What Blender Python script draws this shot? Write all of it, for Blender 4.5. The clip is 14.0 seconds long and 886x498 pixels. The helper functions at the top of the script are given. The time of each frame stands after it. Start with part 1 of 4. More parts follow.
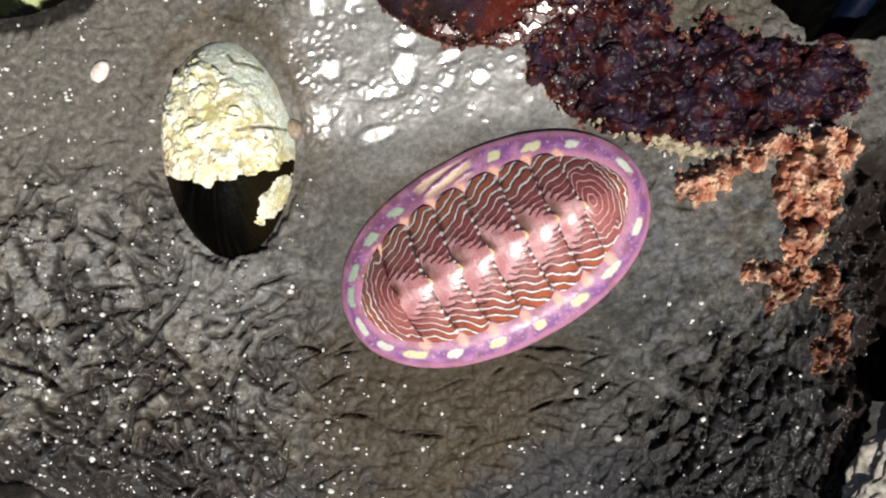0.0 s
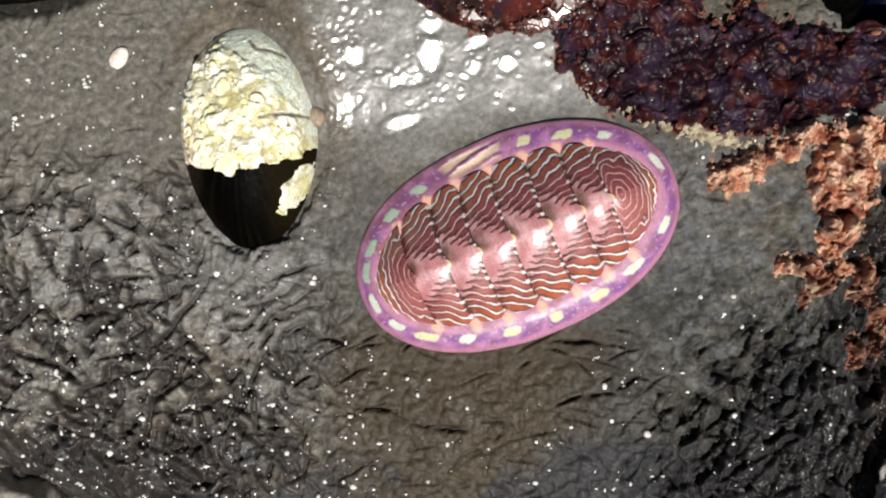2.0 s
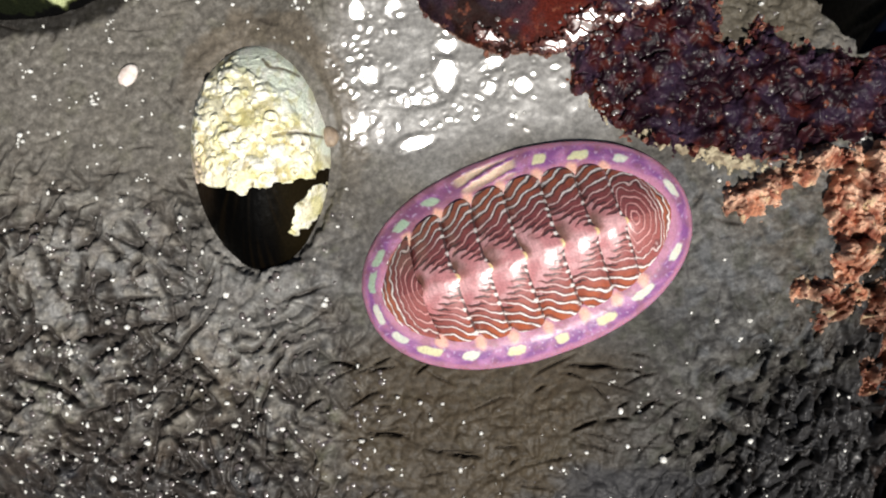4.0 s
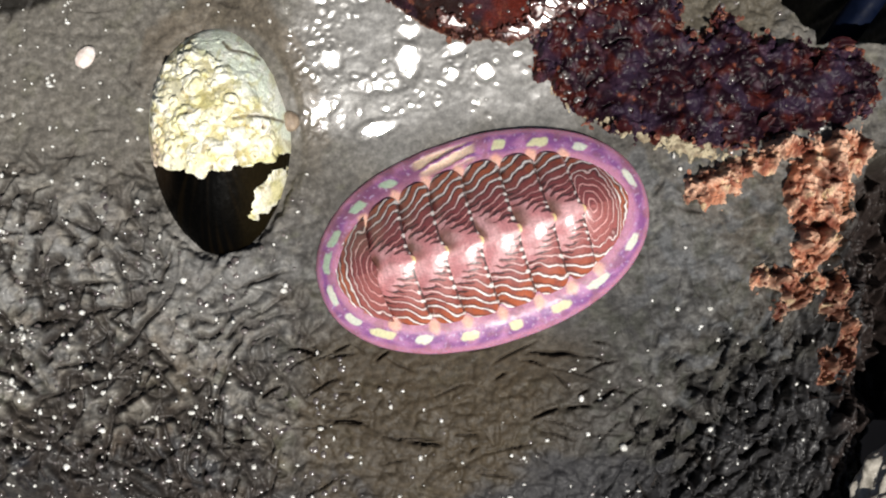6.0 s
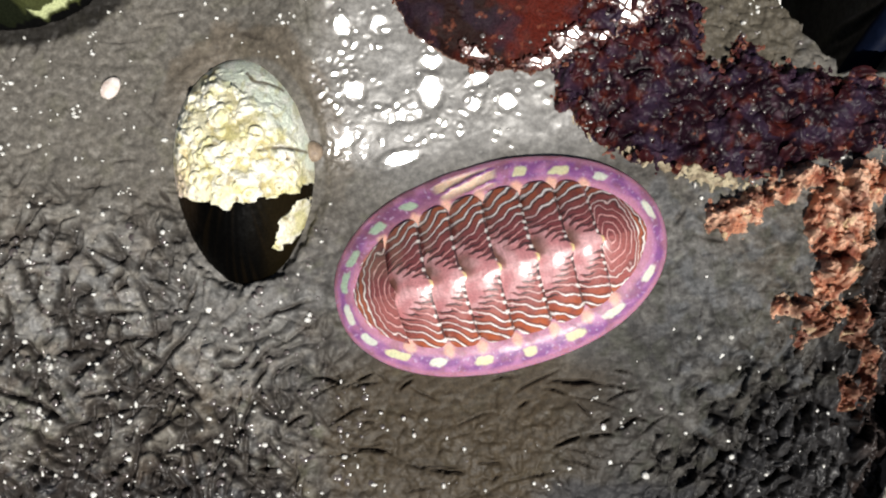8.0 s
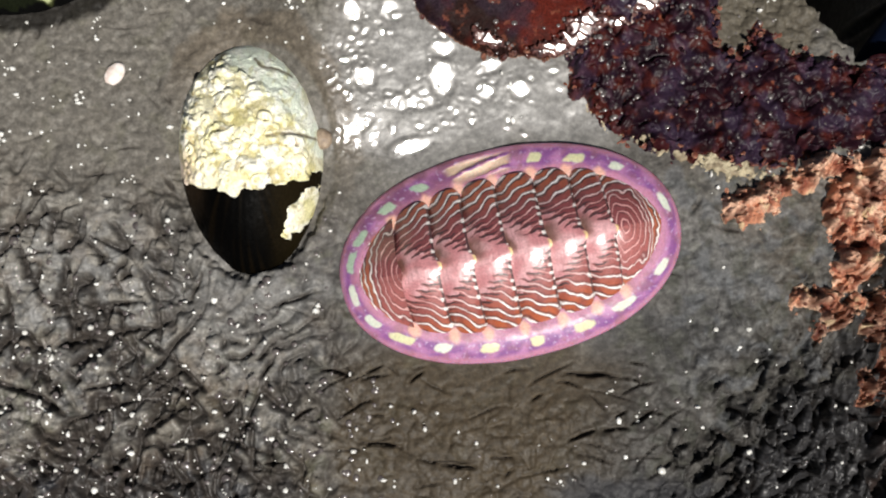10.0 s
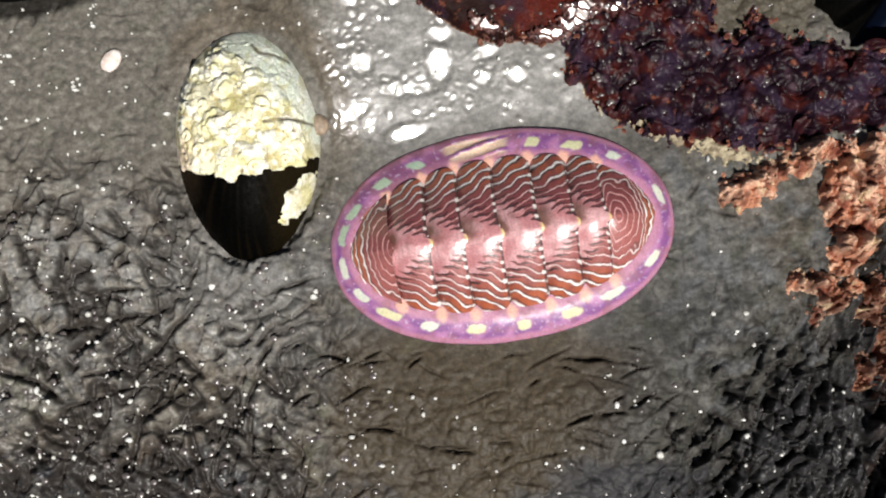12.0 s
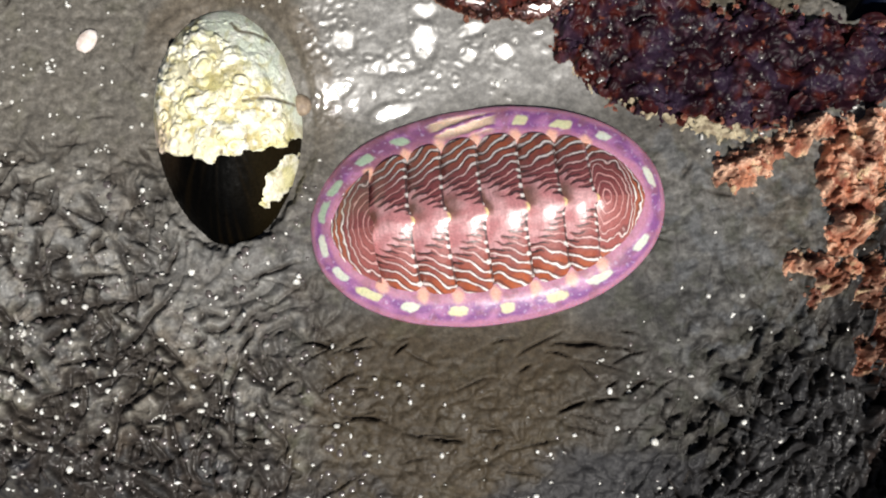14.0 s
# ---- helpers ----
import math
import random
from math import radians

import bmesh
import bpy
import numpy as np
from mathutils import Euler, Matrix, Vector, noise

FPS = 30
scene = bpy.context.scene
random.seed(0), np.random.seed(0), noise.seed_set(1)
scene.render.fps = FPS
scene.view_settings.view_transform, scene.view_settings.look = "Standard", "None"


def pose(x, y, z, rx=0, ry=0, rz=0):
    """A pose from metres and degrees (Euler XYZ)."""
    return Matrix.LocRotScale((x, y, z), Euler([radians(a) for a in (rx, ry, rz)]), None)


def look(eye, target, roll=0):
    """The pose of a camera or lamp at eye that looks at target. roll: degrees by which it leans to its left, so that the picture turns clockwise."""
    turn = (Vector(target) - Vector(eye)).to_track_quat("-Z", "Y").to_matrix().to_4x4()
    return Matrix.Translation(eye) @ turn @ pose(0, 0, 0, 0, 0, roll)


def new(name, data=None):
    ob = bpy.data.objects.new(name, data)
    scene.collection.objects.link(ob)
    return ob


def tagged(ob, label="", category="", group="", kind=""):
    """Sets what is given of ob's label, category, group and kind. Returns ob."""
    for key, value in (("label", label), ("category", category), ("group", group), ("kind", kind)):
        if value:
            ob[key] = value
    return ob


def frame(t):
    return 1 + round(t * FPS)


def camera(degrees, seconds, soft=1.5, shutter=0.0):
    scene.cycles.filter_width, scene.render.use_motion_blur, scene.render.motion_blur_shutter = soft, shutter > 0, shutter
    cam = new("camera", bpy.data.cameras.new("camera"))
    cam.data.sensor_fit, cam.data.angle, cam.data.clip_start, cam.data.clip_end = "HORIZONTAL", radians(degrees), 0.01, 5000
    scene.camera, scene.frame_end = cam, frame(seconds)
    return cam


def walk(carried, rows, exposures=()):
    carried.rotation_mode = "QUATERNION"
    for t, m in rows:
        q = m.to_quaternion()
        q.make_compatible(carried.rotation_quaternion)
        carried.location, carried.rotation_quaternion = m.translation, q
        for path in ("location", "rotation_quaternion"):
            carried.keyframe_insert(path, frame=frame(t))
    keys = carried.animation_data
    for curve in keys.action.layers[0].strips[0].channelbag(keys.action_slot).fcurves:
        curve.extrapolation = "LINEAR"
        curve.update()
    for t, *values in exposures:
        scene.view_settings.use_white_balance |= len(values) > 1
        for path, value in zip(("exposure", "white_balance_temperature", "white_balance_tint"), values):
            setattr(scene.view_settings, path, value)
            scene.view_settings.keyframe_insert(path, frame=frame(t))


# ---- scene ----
cam = camera(40.0, 14.0, soft=2.1)

PATH = [
    (0.0, pose(0.01611, -0.00070, 0.11984, 2.790, 3.526, -0.383)),
    (0.5, pose(0.01603, -0.00145, 0.11904, 2.478, 3.858, -0.394)),
    (1.0, pose(0.01537, -0.00083, 0.11808, 2.949, 3.912, -0.439)),
    (1.5, pose(0.01496, -0.00073, 0.11765, 2.998, 3.584, -0.289)),
    (2.0, pose(0.01432, -0.00132, 0.11724, 2.754, 3.931, -0.145)),
    (2.5, pose(0.01443, -0.00176, 0.11668, 2.864, 4.329, -0.065)),
    (2.7, pose(0.01322, -0.00089, 0.11626, 3.204, 4.022, -0.023)),
    (5.0, pose(0.00881, -0.00355, 0.11559, 4.556, 1.821, 0.236)),
    (5.5, pose(0.00858, -0.00330, 0.11495, 4.666, 1.484, 0.305)),
    (6.0, pose(0.00873, -0.00489, 0.11500, 5.008, 0.024, 0.320)),
    (6.5, pose(0.00810, -0.00285, 0.11592, 5.292, 0.961, 0.273)),
    (7.0, pose(0.00680, -0.00123, 0.11657, 4.843, 0.381, 0.210)),
    (7.5, pose(0.00720, -0.00034, 0.11638, 4.778, 0.347, 0.158)),
    (7.7, pose(0.00749, -0.00075, 0.11624, 4.660, 0.528, 0.209)),
    (9.8, pose(0.00582, -0.00469, 0.11447, 5.982, -0.225, 0.359)),
    (10.0, pose(0.00513, -0.00480, 0.11327, 5.948, -0.164, 0.345)),
    (10.5, pose(0.00559, -0.00632, 0.11422, 5.873, -0.809, 0.215)),
    (11.0, pose(0.00556, -0.00574, 0.11394, 6.199, -0.607, 0.119)),
    (11.5, pose(0.00559, -0.00592, 0.11341, 6.073, -0.589, 0.054)),
    (12.0, pose(0.00474, -0.00622, 0.11316, 5.982, -0.454, 0.070)),
    (12.5, pose(0.00475, -0.00613, 0.11266, 5.895, 0.060, -0.058)),
    (13.0, pose(0.00492, -0.00649, 0.11158, 5.969, -0.517, -0.198)),
    (13.5, pose(0.00550, -0.00650, 0.11037, 5.873, -0.425, -0.356)),
    (14.0, pose(0.00595, -0.00800, 0.10969, 6.277, -0.421, -0.366)),
]

walk(cam, PATH)

# ---- light ----
SUN_TILT_Y, SUN_TILT_X = -27.0, 14.0     # degrees from the zenith
sky_world = bpy.data.worlds.new("sky")
scene.world = sky_world
sky_world.use_nodes = True
sky_nodes = sky_world.node_tree.nodes
sky_tex = sky_nodes.new("ShaderNodeTexSky")
sky_tex.sky_type = "NISHITA"
sky_tex.sun_disc = False
sky_tex.sun_elevation = radians(90 - math.hypot(SUN_TILT_X, SUN_TILT_Y))
sky_tex.sun_rotation = math.atan2(SUN_TILT_X, SUN_TILT_Y)
sky_world.node_tree.links.new(sky_tex.outputs["Color"], sky_nodes["Background"].inputs["Color"])
sky_nodes["Background"].inputs["Strength"].default_value = 0.028

sun_data = bpy.data.lights.new("sun", "SUN")
sun_data.energy, sun_data.angle, sun_data.color = 5.0, radians(0.53), (1.0, 0.96, 0.90)
sun = new("sun", sun_data)
sun.matrix_world = look((math.tan(radians(SUN_TILT_X)), math.tan(radians(SUN_TILT_Y)), 1.0), (0, 0, 0))
scene.view_settings.exposure = 0.08

MM = 0.001


# ---- numeric noise, all in millimetres ----
def hash2(ix, iy, seed):
    n = (ix.astype(np.int64) * 374761393 + iy.astype(np.int64) * 668265263 + seed * 974711) & 0x7FFFFFFF
    n = ((n ^ (n >> 13)) * 1274126177) & 0x7FFFFFFF
    n = ((n ^ (n >> 16)) * 2246822519) & 0x7FFFFFFF
    return (n & 0xFFFFF) / float(0xFFFFF)


def perlin(x, y, seed=0):
    """Gradient noise, about -1 to 1."""
    x, y = np.asarray(x, float), np.asarray(y, float)
    turn = 0.5 + 1.7 * seed                    # every layer has a lattice turned its own way
    x, y = x * math.cos(turn) - y * math.sin(turn), x * math.sin(turn) + y * math.cos(turn)
    ix, iy = np.floor(x), np.floor(y)
    fx, fy = x - ix, y - iy
    u, v = fx * fx * fx * (fx * (fx * 6 - 15) + 10), fy * fy * fy * (fy * (fy * 6 - 15) + 10)

    def corner(a, b):
        ang = hash2(ix + a, iy + b, seed) * 2 * np.pi
        return np.cos(ang) * (fx - a) + np.sin(ang) * (fy - b)
    n0 = corner(0, 0) * (1 - u) + corner(1, 0) * u
    n1 = corner(0, 1) * (1 - u) + corner(1, 1) * u
    return (n0 * (1 - v) + n1 * v) * 1.5


def fractal(x, y, seed=0, octaves=4, gain=0.5):
    total, amp = 0.0, 1.0
    for k in range(octaves):
        total = total + amp * perlin(x * 2.03 ** k + 17.3 * k, y * 2.03 ** k - 9.1 * k, seed + k)
        amp *= gain
    return total


def cells(x, y, seed=0):
    """The two nearest distances to scattered centres, and the nearest one's own random number."""
    x, y = np.asarray(x, float), np.asarray(y, float)
    ix, iy = np.floor(x), np.floor(y)
    f1, f2 = np.full(x.shape, 9.0), np.full(x.shape, 9.0)
    own = np.zeros(x.shape)
    for a in (-1, 0, 1):
        for b in (-1, 0, 1):
            cx, cy = ix + a, iy + b
            d = np.hypot(cx + hash2(cx, cy, seed) - x, cy + hash2(cx, cy, seed + 71) - y)
            near = d < f1
            f2 = np.where(near, f1, np.minimum(f2, d))
            own = np.where(near, hash2(cx, cy, seed + 133), own)
            f1 = np.where(near, d, f1)
    return f1, f2, own


def lumps(x, y, z, seed=0):
    """Like cells(), in space: nearest distance and its own random number."""
    ix, iy, iz = np.floor(x), np.floor(y), np.floor(z)
    best, own = np.full(x.shape, 9.0), np.zeros(x.shape)
    for a, b, c in [(a, b, c) for a in (-1, 0, 1) for b in (-1, 0, 1) for c in (-1, 0, 1)]:
        cx, cy, cz = ix + a, iy + b, iz + c
        key = cy + 157 * cz
        d = np.sqrt((cx + hash2(cx, key, seed) - x) ** 2 + (cy + hash2(cx, key, seed + 71) - y) ** 2 + (cz + hash2(cx, key, seed + 37) - z) ** 2)
        near = d < best
        own, best = np.where(near, hash2(cx, key, seed + 133), own), np.where(near, d, best)
    return best, own


def facets(x, y, seed=0, lean=0.8):
    """Broken plates: each cell at its own height and lean."""
    ix, iy = np.floor(x), np.floor(y)
    best, out = np.full(x.shape, 9.0), np.zeros(x.shape)
    for a in (-1, 0, 1):
        for b in (-1, 0, 1):
            cx, cy = ix + a, iy + b
            dx, dy = x - cx - hash2(cx, cy, seed), y - cy - hash2(cx, cy, seed + 71)
            d = np.hypot(dx, dy)
            h = hash2(cx, cy, seed + 133) - 0.5 + lean * (dx * (hash2(cx, cy, seed + 17) - 0.5) + dy * (hash2(cx, cy, seed + 29) - 0.5))
            near = d < best
            out, best = np.where(near, h, out), np.where(near, d, best)
    return out


def step(a, b, x):
    t = np.clip((x - a) / (b - a), 0, 1)
    return t * t * (3 - 2 * t)


def mixc(a, b, t):
    return a + (np.asarray(b, float) - a) * np.asarray(t)[..., None]


# ---- mesh helpers ----
def grid_faces(rows, cols, wrap=False):
    r, c = np.meshgrid(np.arange(rows - 1), np.arange(cols if wrap else cols - 1), indexing="ij")
    a = r * cols + c
    b = r * cols + (c + 1) % cols
    return np.stack([a, b, b + cols, a + cols], -1).reshape(-1, 4)


def sheet(name, verts, faces, material, parent=None, colour=None, label="", smooth=True):
    """One mesh object from arrays, places in millimetres."""
    verts, faces = np.asarray(verts, float).reshape(-1, 3), np.asarray(faces)
    used = np.zeros(len(verts), bool)
    used[faces.ravel()] = True
    if not used.all():
        again = np.cumsum(used) - 1
        verts, faces = verts[used], again[faces]
        colour = None if colour is None else np.asarray(colour).reshape(len(used), -1)[used]
    me = bpy.data.meshes.new(name)
    me.vertices.add(len(verts))
    me.vertices.foreach_set("co", (verts * MM).astype(np.float32).ravel())
    n, k = faces.shape
    me.loops.add(n * k)
    me.loops.foreach_set("vertex_index", faces.astype(np.int32).ravel())
    me.polygons.add(n)
    me.polygons.foreach_set("loop_start", np.arange(0, n * k, k, dtype=np.int32))
    me.polygons.foreach_set("use_smooth", np.full(n, smooth))
    if colour is not None:
        col = np.ones((len(verts), 4), np.float32)
        colour = np.asarray(colour).reshape(len(verts), -1)
        col[:, :colour.shape[1]] = colour
        me.color_attributes.new("tint", "FLOAT_COLOR", "POINT").data.foreach_set("color", col.ravel())
    me.update(calc_edges=True)
    me.validate()
    me.materials.append(material)
    ob = new(name, me)
    if parent:
        ob.parent = parent
    return tagged(ob, label)


def part(name, bm, material, parent, label="", smooth=True):
    """Links a bmesh, built in millimetres, as one mesh object."""
    bmesh.ops.scale(bm, vec=(MM, MM, MM), verts=bm.verts)
    me = bpy.data.meshes.new(name)
    bm.to_mesh(me)
    bm.free()
    me.polygons.foreach_set("use_smooth", np.full(len(me.polygons), smooth))
    me.materials.append(material)
    ob = new(name, me)
    if parent:
        ob.parent = parent
    return tagged(ob, label)


# ---- materials ----
class Nodes:
    def __init__(self, name):
        self.mat = bpy.data.materials.new(name)
        self.mat.use_nodes = True
        self.tree = self.mat.node_tree
        self.bsdf = self.tree.nodes["Principled BSDF"]
        coord = self.tree.nodes.new("ShaderNodeTexCoord")
        mapping = self.tree.nodes.new("ShaderNodeMapping")
        mapping.inputs["Scale"].default_value = (1000, 1000, 1000)   # millimetres
        self.tree.links.new(coord.outputs["Object"], mapping.inputs["Vector"])
        self.mm = mapping.outputs["Vector"]

    def add(self, kind, **inputs):
        node = self.tree.nodes.new(kind)
        for key, value in inputs.items():
            self.put(node.inputs[key.replace("_", " ")], value)
        return node

    def put(self, socket, value):
        if isinstance(value, bpy.types.NodeSocket):
            self.tree.links.new(value, socket)
        else:
            socket.default_value = value

    def noise(self, scale, detail=4.0, rough=0.55):
        return self.add("ShaderNodeTexNoise", Vector=self.mm, Scale=scale, Detail=detail, Roughness=rough).outputs["Fac"]

    def ramp(self, fac, stops):
        node = self.add("ShaderNodeValToRGB", Fac=fac)
        ramp = node.color_ramp
        while len(ramp.elements) < len(stops):
            ramp.elements.new(0.5)
        for el, (pos, col) in zip(ramp.elements, stops):
            el.position, el.color = pos, (*col, 1) if len(col) == 3 else (col[0],) * 3 + (1,)
        return node.outputs["Color"]

    def mix(self, a, b, fac, mode="MIX"):
        node = self.tree.nodes.new("ShaderNodeMix")
        node.data_type, node.blend_type = "RGBA", mode
        self.put(node.inputs[0], fac)
        for socket, value in ((node.inputs[6], a), (node.inputs[7], b)):
            self.put(socket, (*value, 1) if isinstance(value, tuple) and len(value) == 3 else value)
        return node.outputs[2]

    def spread(self, fac, low, high):
        node = self.add("ShaderNodeMapRange", Value=fac)
        node.inputs["From Min"].default_value, node.inputs["From Max"].default_value = 0.3, 0.7
        node.inputs["To Min"].default_value, node.inputs["To Max"].default_value = low, high
        return node.outputs["Result"]

    def tint(self, channel="Color"):
        node = self.tree.nodes.new("ShaderNodeVertexColor")
        node.layer_name = "tint"
        return node.outputs[channel]

    def bump(self, height, strength, distance, under=None):
        node = self.add("ShaderNodeBump", Height=height, Strength=strength, Distance=distance * MM)
        if under is not None:
            self.put(node.inputs["Normal"], under)
        return node.outputs["Normal"]

    def done(self, colour, rough, normal=None, specular=0.5, coat=0.0, coat_rough=0.05, sub=0.0):
        self.put(self.bsdf.inputs["Base Color"], colour)
        self.put(self.bsdf.inputs["Roughness"], rough)
        self.bsdf.inputs["Specular IOR Level"].default_value = specular
        self.bsdf.inputs["Coat Weight"].default_value = coat
        self.bsdf.inputs["Coat Roughness"].default_value = coat_rough
        if sub:
            self.bsdf.inputs["Subsurface Weight"].default_value = sub
            self.bsdf.inputs["Subsurface Scale"].default_value = 0.0006
        if normal is not None:
            self.put(self.bsdf.inputs["Normal"], normal)
            self.put(self.bsdf.inputs["Coat Normal"], normal)
        return self.mat


def rock_material():
    n = Nodes("wet_rock")
    grain = n.ramp(n.noise(1.6, 6, 0.70), [(0.28, (0.48,)), (0.5, (0.92,)), (0.72, (1.55,))])
    colour = n.mix(n.tint(), grain, 1.0, "MULTIPLY")
    speck = n.ramp(n.noise(7.0, 2, 0.5), [(0.66, (0.0,)), (0.74, (1.0,))])
    colour = n.mix(colour, (0.34, 0.33, 0.30), n.mix((0, 0, 0), speck, 0.18))
    wet = n.tint("Alpha")
    dry = n.add("ShaderNodeMapRange", Value=wet)
    dry.inputs["To Min"].default_value, dry.inputs["To Max"].default_value = 0.32, 0.03
    normal = n.bump(n.noise(2.6, 4, 0.6), dry.outputs["Result"], 0.10)
    normal = n.bump(n.noise(11.0, 3, 0.6), dry.outputs["Result"], 0.025, normal)
    damp = n.spread(n.noise(0.9, 4), 0.42, 0.62)
    rough = n.mix(damp, (0.36, 0.36, 0.36), wet)
    mat = n.done(colour, rough, normal, 0.5, 0.0, 0.07)
    n.put(n.bsdf.inputs["Specular IOR Level"], n.spread(wet, 0.15, 0.45))
    film = n.add("ShaderNodeMapRange", Value=wet)
    film.inputs["From Min"].default_value, film.inputs["From Max"].default_value = 0.40, 0.70
    n.put(n.bsdf.inputs["Coat Weight"], film.outputs["Result"])
    return mat


def tinted(name, rough, specular=0.5, coat=0.0, bumps=((6.0, 0.4, 0.05),), vary=0.25, sub=0.0, coat_rough=0.06):
    n = Nodes(name)
    grain = n.ramp(n.noise(5.0, 5, 0.6), [(0.25, (1 - vary,)), (0.75, (1 + vary,))])
    colour = n.mix(n.tint(), grain, 1.0, "MULTIPLY")
    normal = None
    for scale, strength, distance in bumps:
        normal = n.bump(n.noise(scale, 4), strength, distance, normal)
    return n.done(colour, n.spread(n.noise(2.0, 3), rough * 0.75, rough * 1.3), normal, specular, coat, coat_rough, sub)


def plain(name, low, high, rough, scale=1.5, specular=0.5, bump=0.05):
    n = Nodes(name)
    colour = n.ramp(n.noise(scale, 5, 0.6), [(0.3, low), (0.7, high)])
    return n.done(colour, n.spread(n.noise(scale * 2, 3), rough * 0.8, rough * 1.2), n.bump(n.noise(scale * 4, 4), 0.4, bump), specular)


ROCK = rock_material()
GIRDLE = tinted("girdle_skin", 0.48, 0.45, 0.10, ((10.0, 0.25, 0.02), (2.0, 0.30, 0.08)), 0.22, 0.15, 0.22)
VALVE = tinted("polished_valve", 0.50, 1.0, 1.0, ((1.2, 0.45, 0.10), (4.0, 0.60, 0.05)), 0.32, coat_rough=0.26)
SHELL = tinted("black_shell", 0.55, 0.03, 0.0, ((2.0, 0.5, 0.1),), 0.5)
CRUST = tinted("lime_crust", 0.5, 0.4, 0.0, ((3.0, 0.8, 0.16), (9.0, 0.8, 0.06)), 0.35)
TURF = tinted("red_turf", 0.42, 0.12, 0.0, ((1.6, 0.35, 0.15), (6.0, 0.30, 0.04)), 0.45)
BLADE = tinted("red_crust", 0.55, 0.05, 0.0, ((1.5, 0.30, 0.15), (5.0, 0.60, 0.08)), 0.60)
CORAL = tinted("orange_coralline", 0.45, 0.3, 0.0, ((2.5, 0.8, 0.20), (8.0, 0.8, 0.06)), 0.50)
PEBBLE = plain("pale_pebble", (0.72, 0.54, 0.46), (0.92, 0.88, 0.84), 0.25, 1.2)
GRAIN = plain("white_grain", (0.45, 0.44, 0.40), (0.92, 0.92, 0.88), 0.18, 0.8)
BLUE = plain("blue_blade", (0.0012, 0.0028, 0.009), (0.003, 0.006, 0.019), 0.6, 0.5, 0.08)
# Near-black colour stands for the shade down in the gaps.
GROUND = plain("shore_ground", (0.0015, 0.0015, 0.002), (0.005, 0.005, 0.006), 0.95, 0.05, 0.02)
PALE_ROCK = plain("pale_rock", (0.24, 0.22, 0.18), (0.55, 0.51, 0.44), 0.30, 1.0, bump=0.15)


# ---- the boulder ----
def blob(x, y, cx, cy, rx, ry, turn=0.0):
    """1 at an ellipse's middle, 0 on its rim, negative outside."""
    a = radians(turn)
    u, v = (x - cx) * math.cos(a) + (y - cy) * math.sin(a), -(x - cx) * math.sin(a) + (y - cy) * math.cos(a)
    return 1 - np.hypot(u / rx, v / ry)


def rock_base(x, y):
    """The boulder's large form: flat on top, falling away at its margins."""
    h = -0.010 * np.clip(-6 - y, 0, None) ** 2
    h = h - 0.012 * np.clip(x - 27 - 0.5 * np.clip(y, -20, 20), 0, None) ** 2 * step(8, -4, y)
    edge = x - 48.8 + 1.9 * np.exp(-((y - 6) / 4) ** 2) - 2.6 * step(-7, -12, y) - 8 * step(13, 18, y) - 1.8 * np.exp(-((y + 3) / 4) ** 2) + 2.0 * perlin(x / 5, y / 5, 3) + 1.2 * perlin(x / 1.6, y / 1.6, 4)          # right margin, a narrow gap
    # Unseen far bank, added to keep the gap's floor in shade.
    edge = np.where(y > -12, np.minimum(edge, 64 - x + perlin(x / 6, y / 6, 7)), edge)
    h = h - 1.4 * np.clip(edge, 0, 20) ** 1.2 * step(22, 12, y)
    hole = 0.75 * (x - 41.2) + 0.66 * (y - 28.9) + 0.8 * perlin(x / 4, y / 4, 5)          # the crevice at the far corner
    # Unseen far walls, added so the crevice floor stays shaded.
    hole = np.minimum(np.minimum(hole, y - 25.5 + 0.6 * perlin(y / 3, x / 3, 6)), np.minimum(58 - x, 60 - y)) + 0.45 * perlin(x / 1.3, y / 1.3, 10)
    h = h - 9.0 * np.clip(hole, 0, 16)
    low = -(x + 30) * 0.35 - (y + 15.5) + 1.2 * perlin(x / 5, y / 5, 8)          # the near left margin
    h = h - 0.9 * np.clip(low, 0, None) ** 1.3 * step(-5, -18, x)
    rise = 0.187 * np.clip(y - 15.0, 0, 18.5) - 0.085 * np.clip(x - 3, -8, 14)          # the wet hollow's far side rises
    h = h + rise * step(-15, -6, x) * step(42, 20, x) * step(13.5, 20, y)
    seat = np.hypot((x + 12.6) / 7.6, (y - 15.1) / 11.3)          # the seat worn round the large shell
    worn = seat + 0.05 * fractal(x / 1.3, y / 1.3, 11, 3)
    h = h - 0.25 * step(1.10, 1.0, seat) + 1.1 * step(0.93, 1.0, worn) * step(1.22, 1.03, worn) * step(14, 8, y) + 0.12 * step(1.35, 1.18, seat) * step(1.0, 1.12, seat) * step(6, 16, y)
    far = np.hypot(np.clip(np.abs(x - 7) - 52, 0, None), np.clip(np.abs(y - 8) - 36, 0, None))
    far = far + step(0, 20, far) * 9 * fractal(x / 40, y / 40, 9, 3)
    return h - 0.15 * far - 0.006 * np.clip(far, 0, None) ** 2


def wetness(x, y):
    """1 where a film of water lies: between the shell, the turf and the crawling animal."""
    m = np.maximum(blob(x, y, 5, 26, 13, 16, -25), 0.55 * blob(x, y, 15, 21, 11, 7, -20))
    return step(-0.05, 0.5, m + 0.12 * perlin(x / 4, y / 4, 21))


def tarred(x, y):
    """Above 0 on the black glossy flank at the near right corner."""
    return np.maximum(blob(x, y, 45, -14, 19, 13, 25), blob(x, y, 53, -1, 12, 14)) + 0.25 * fractal(x / 3, y / 3, 105, 4)


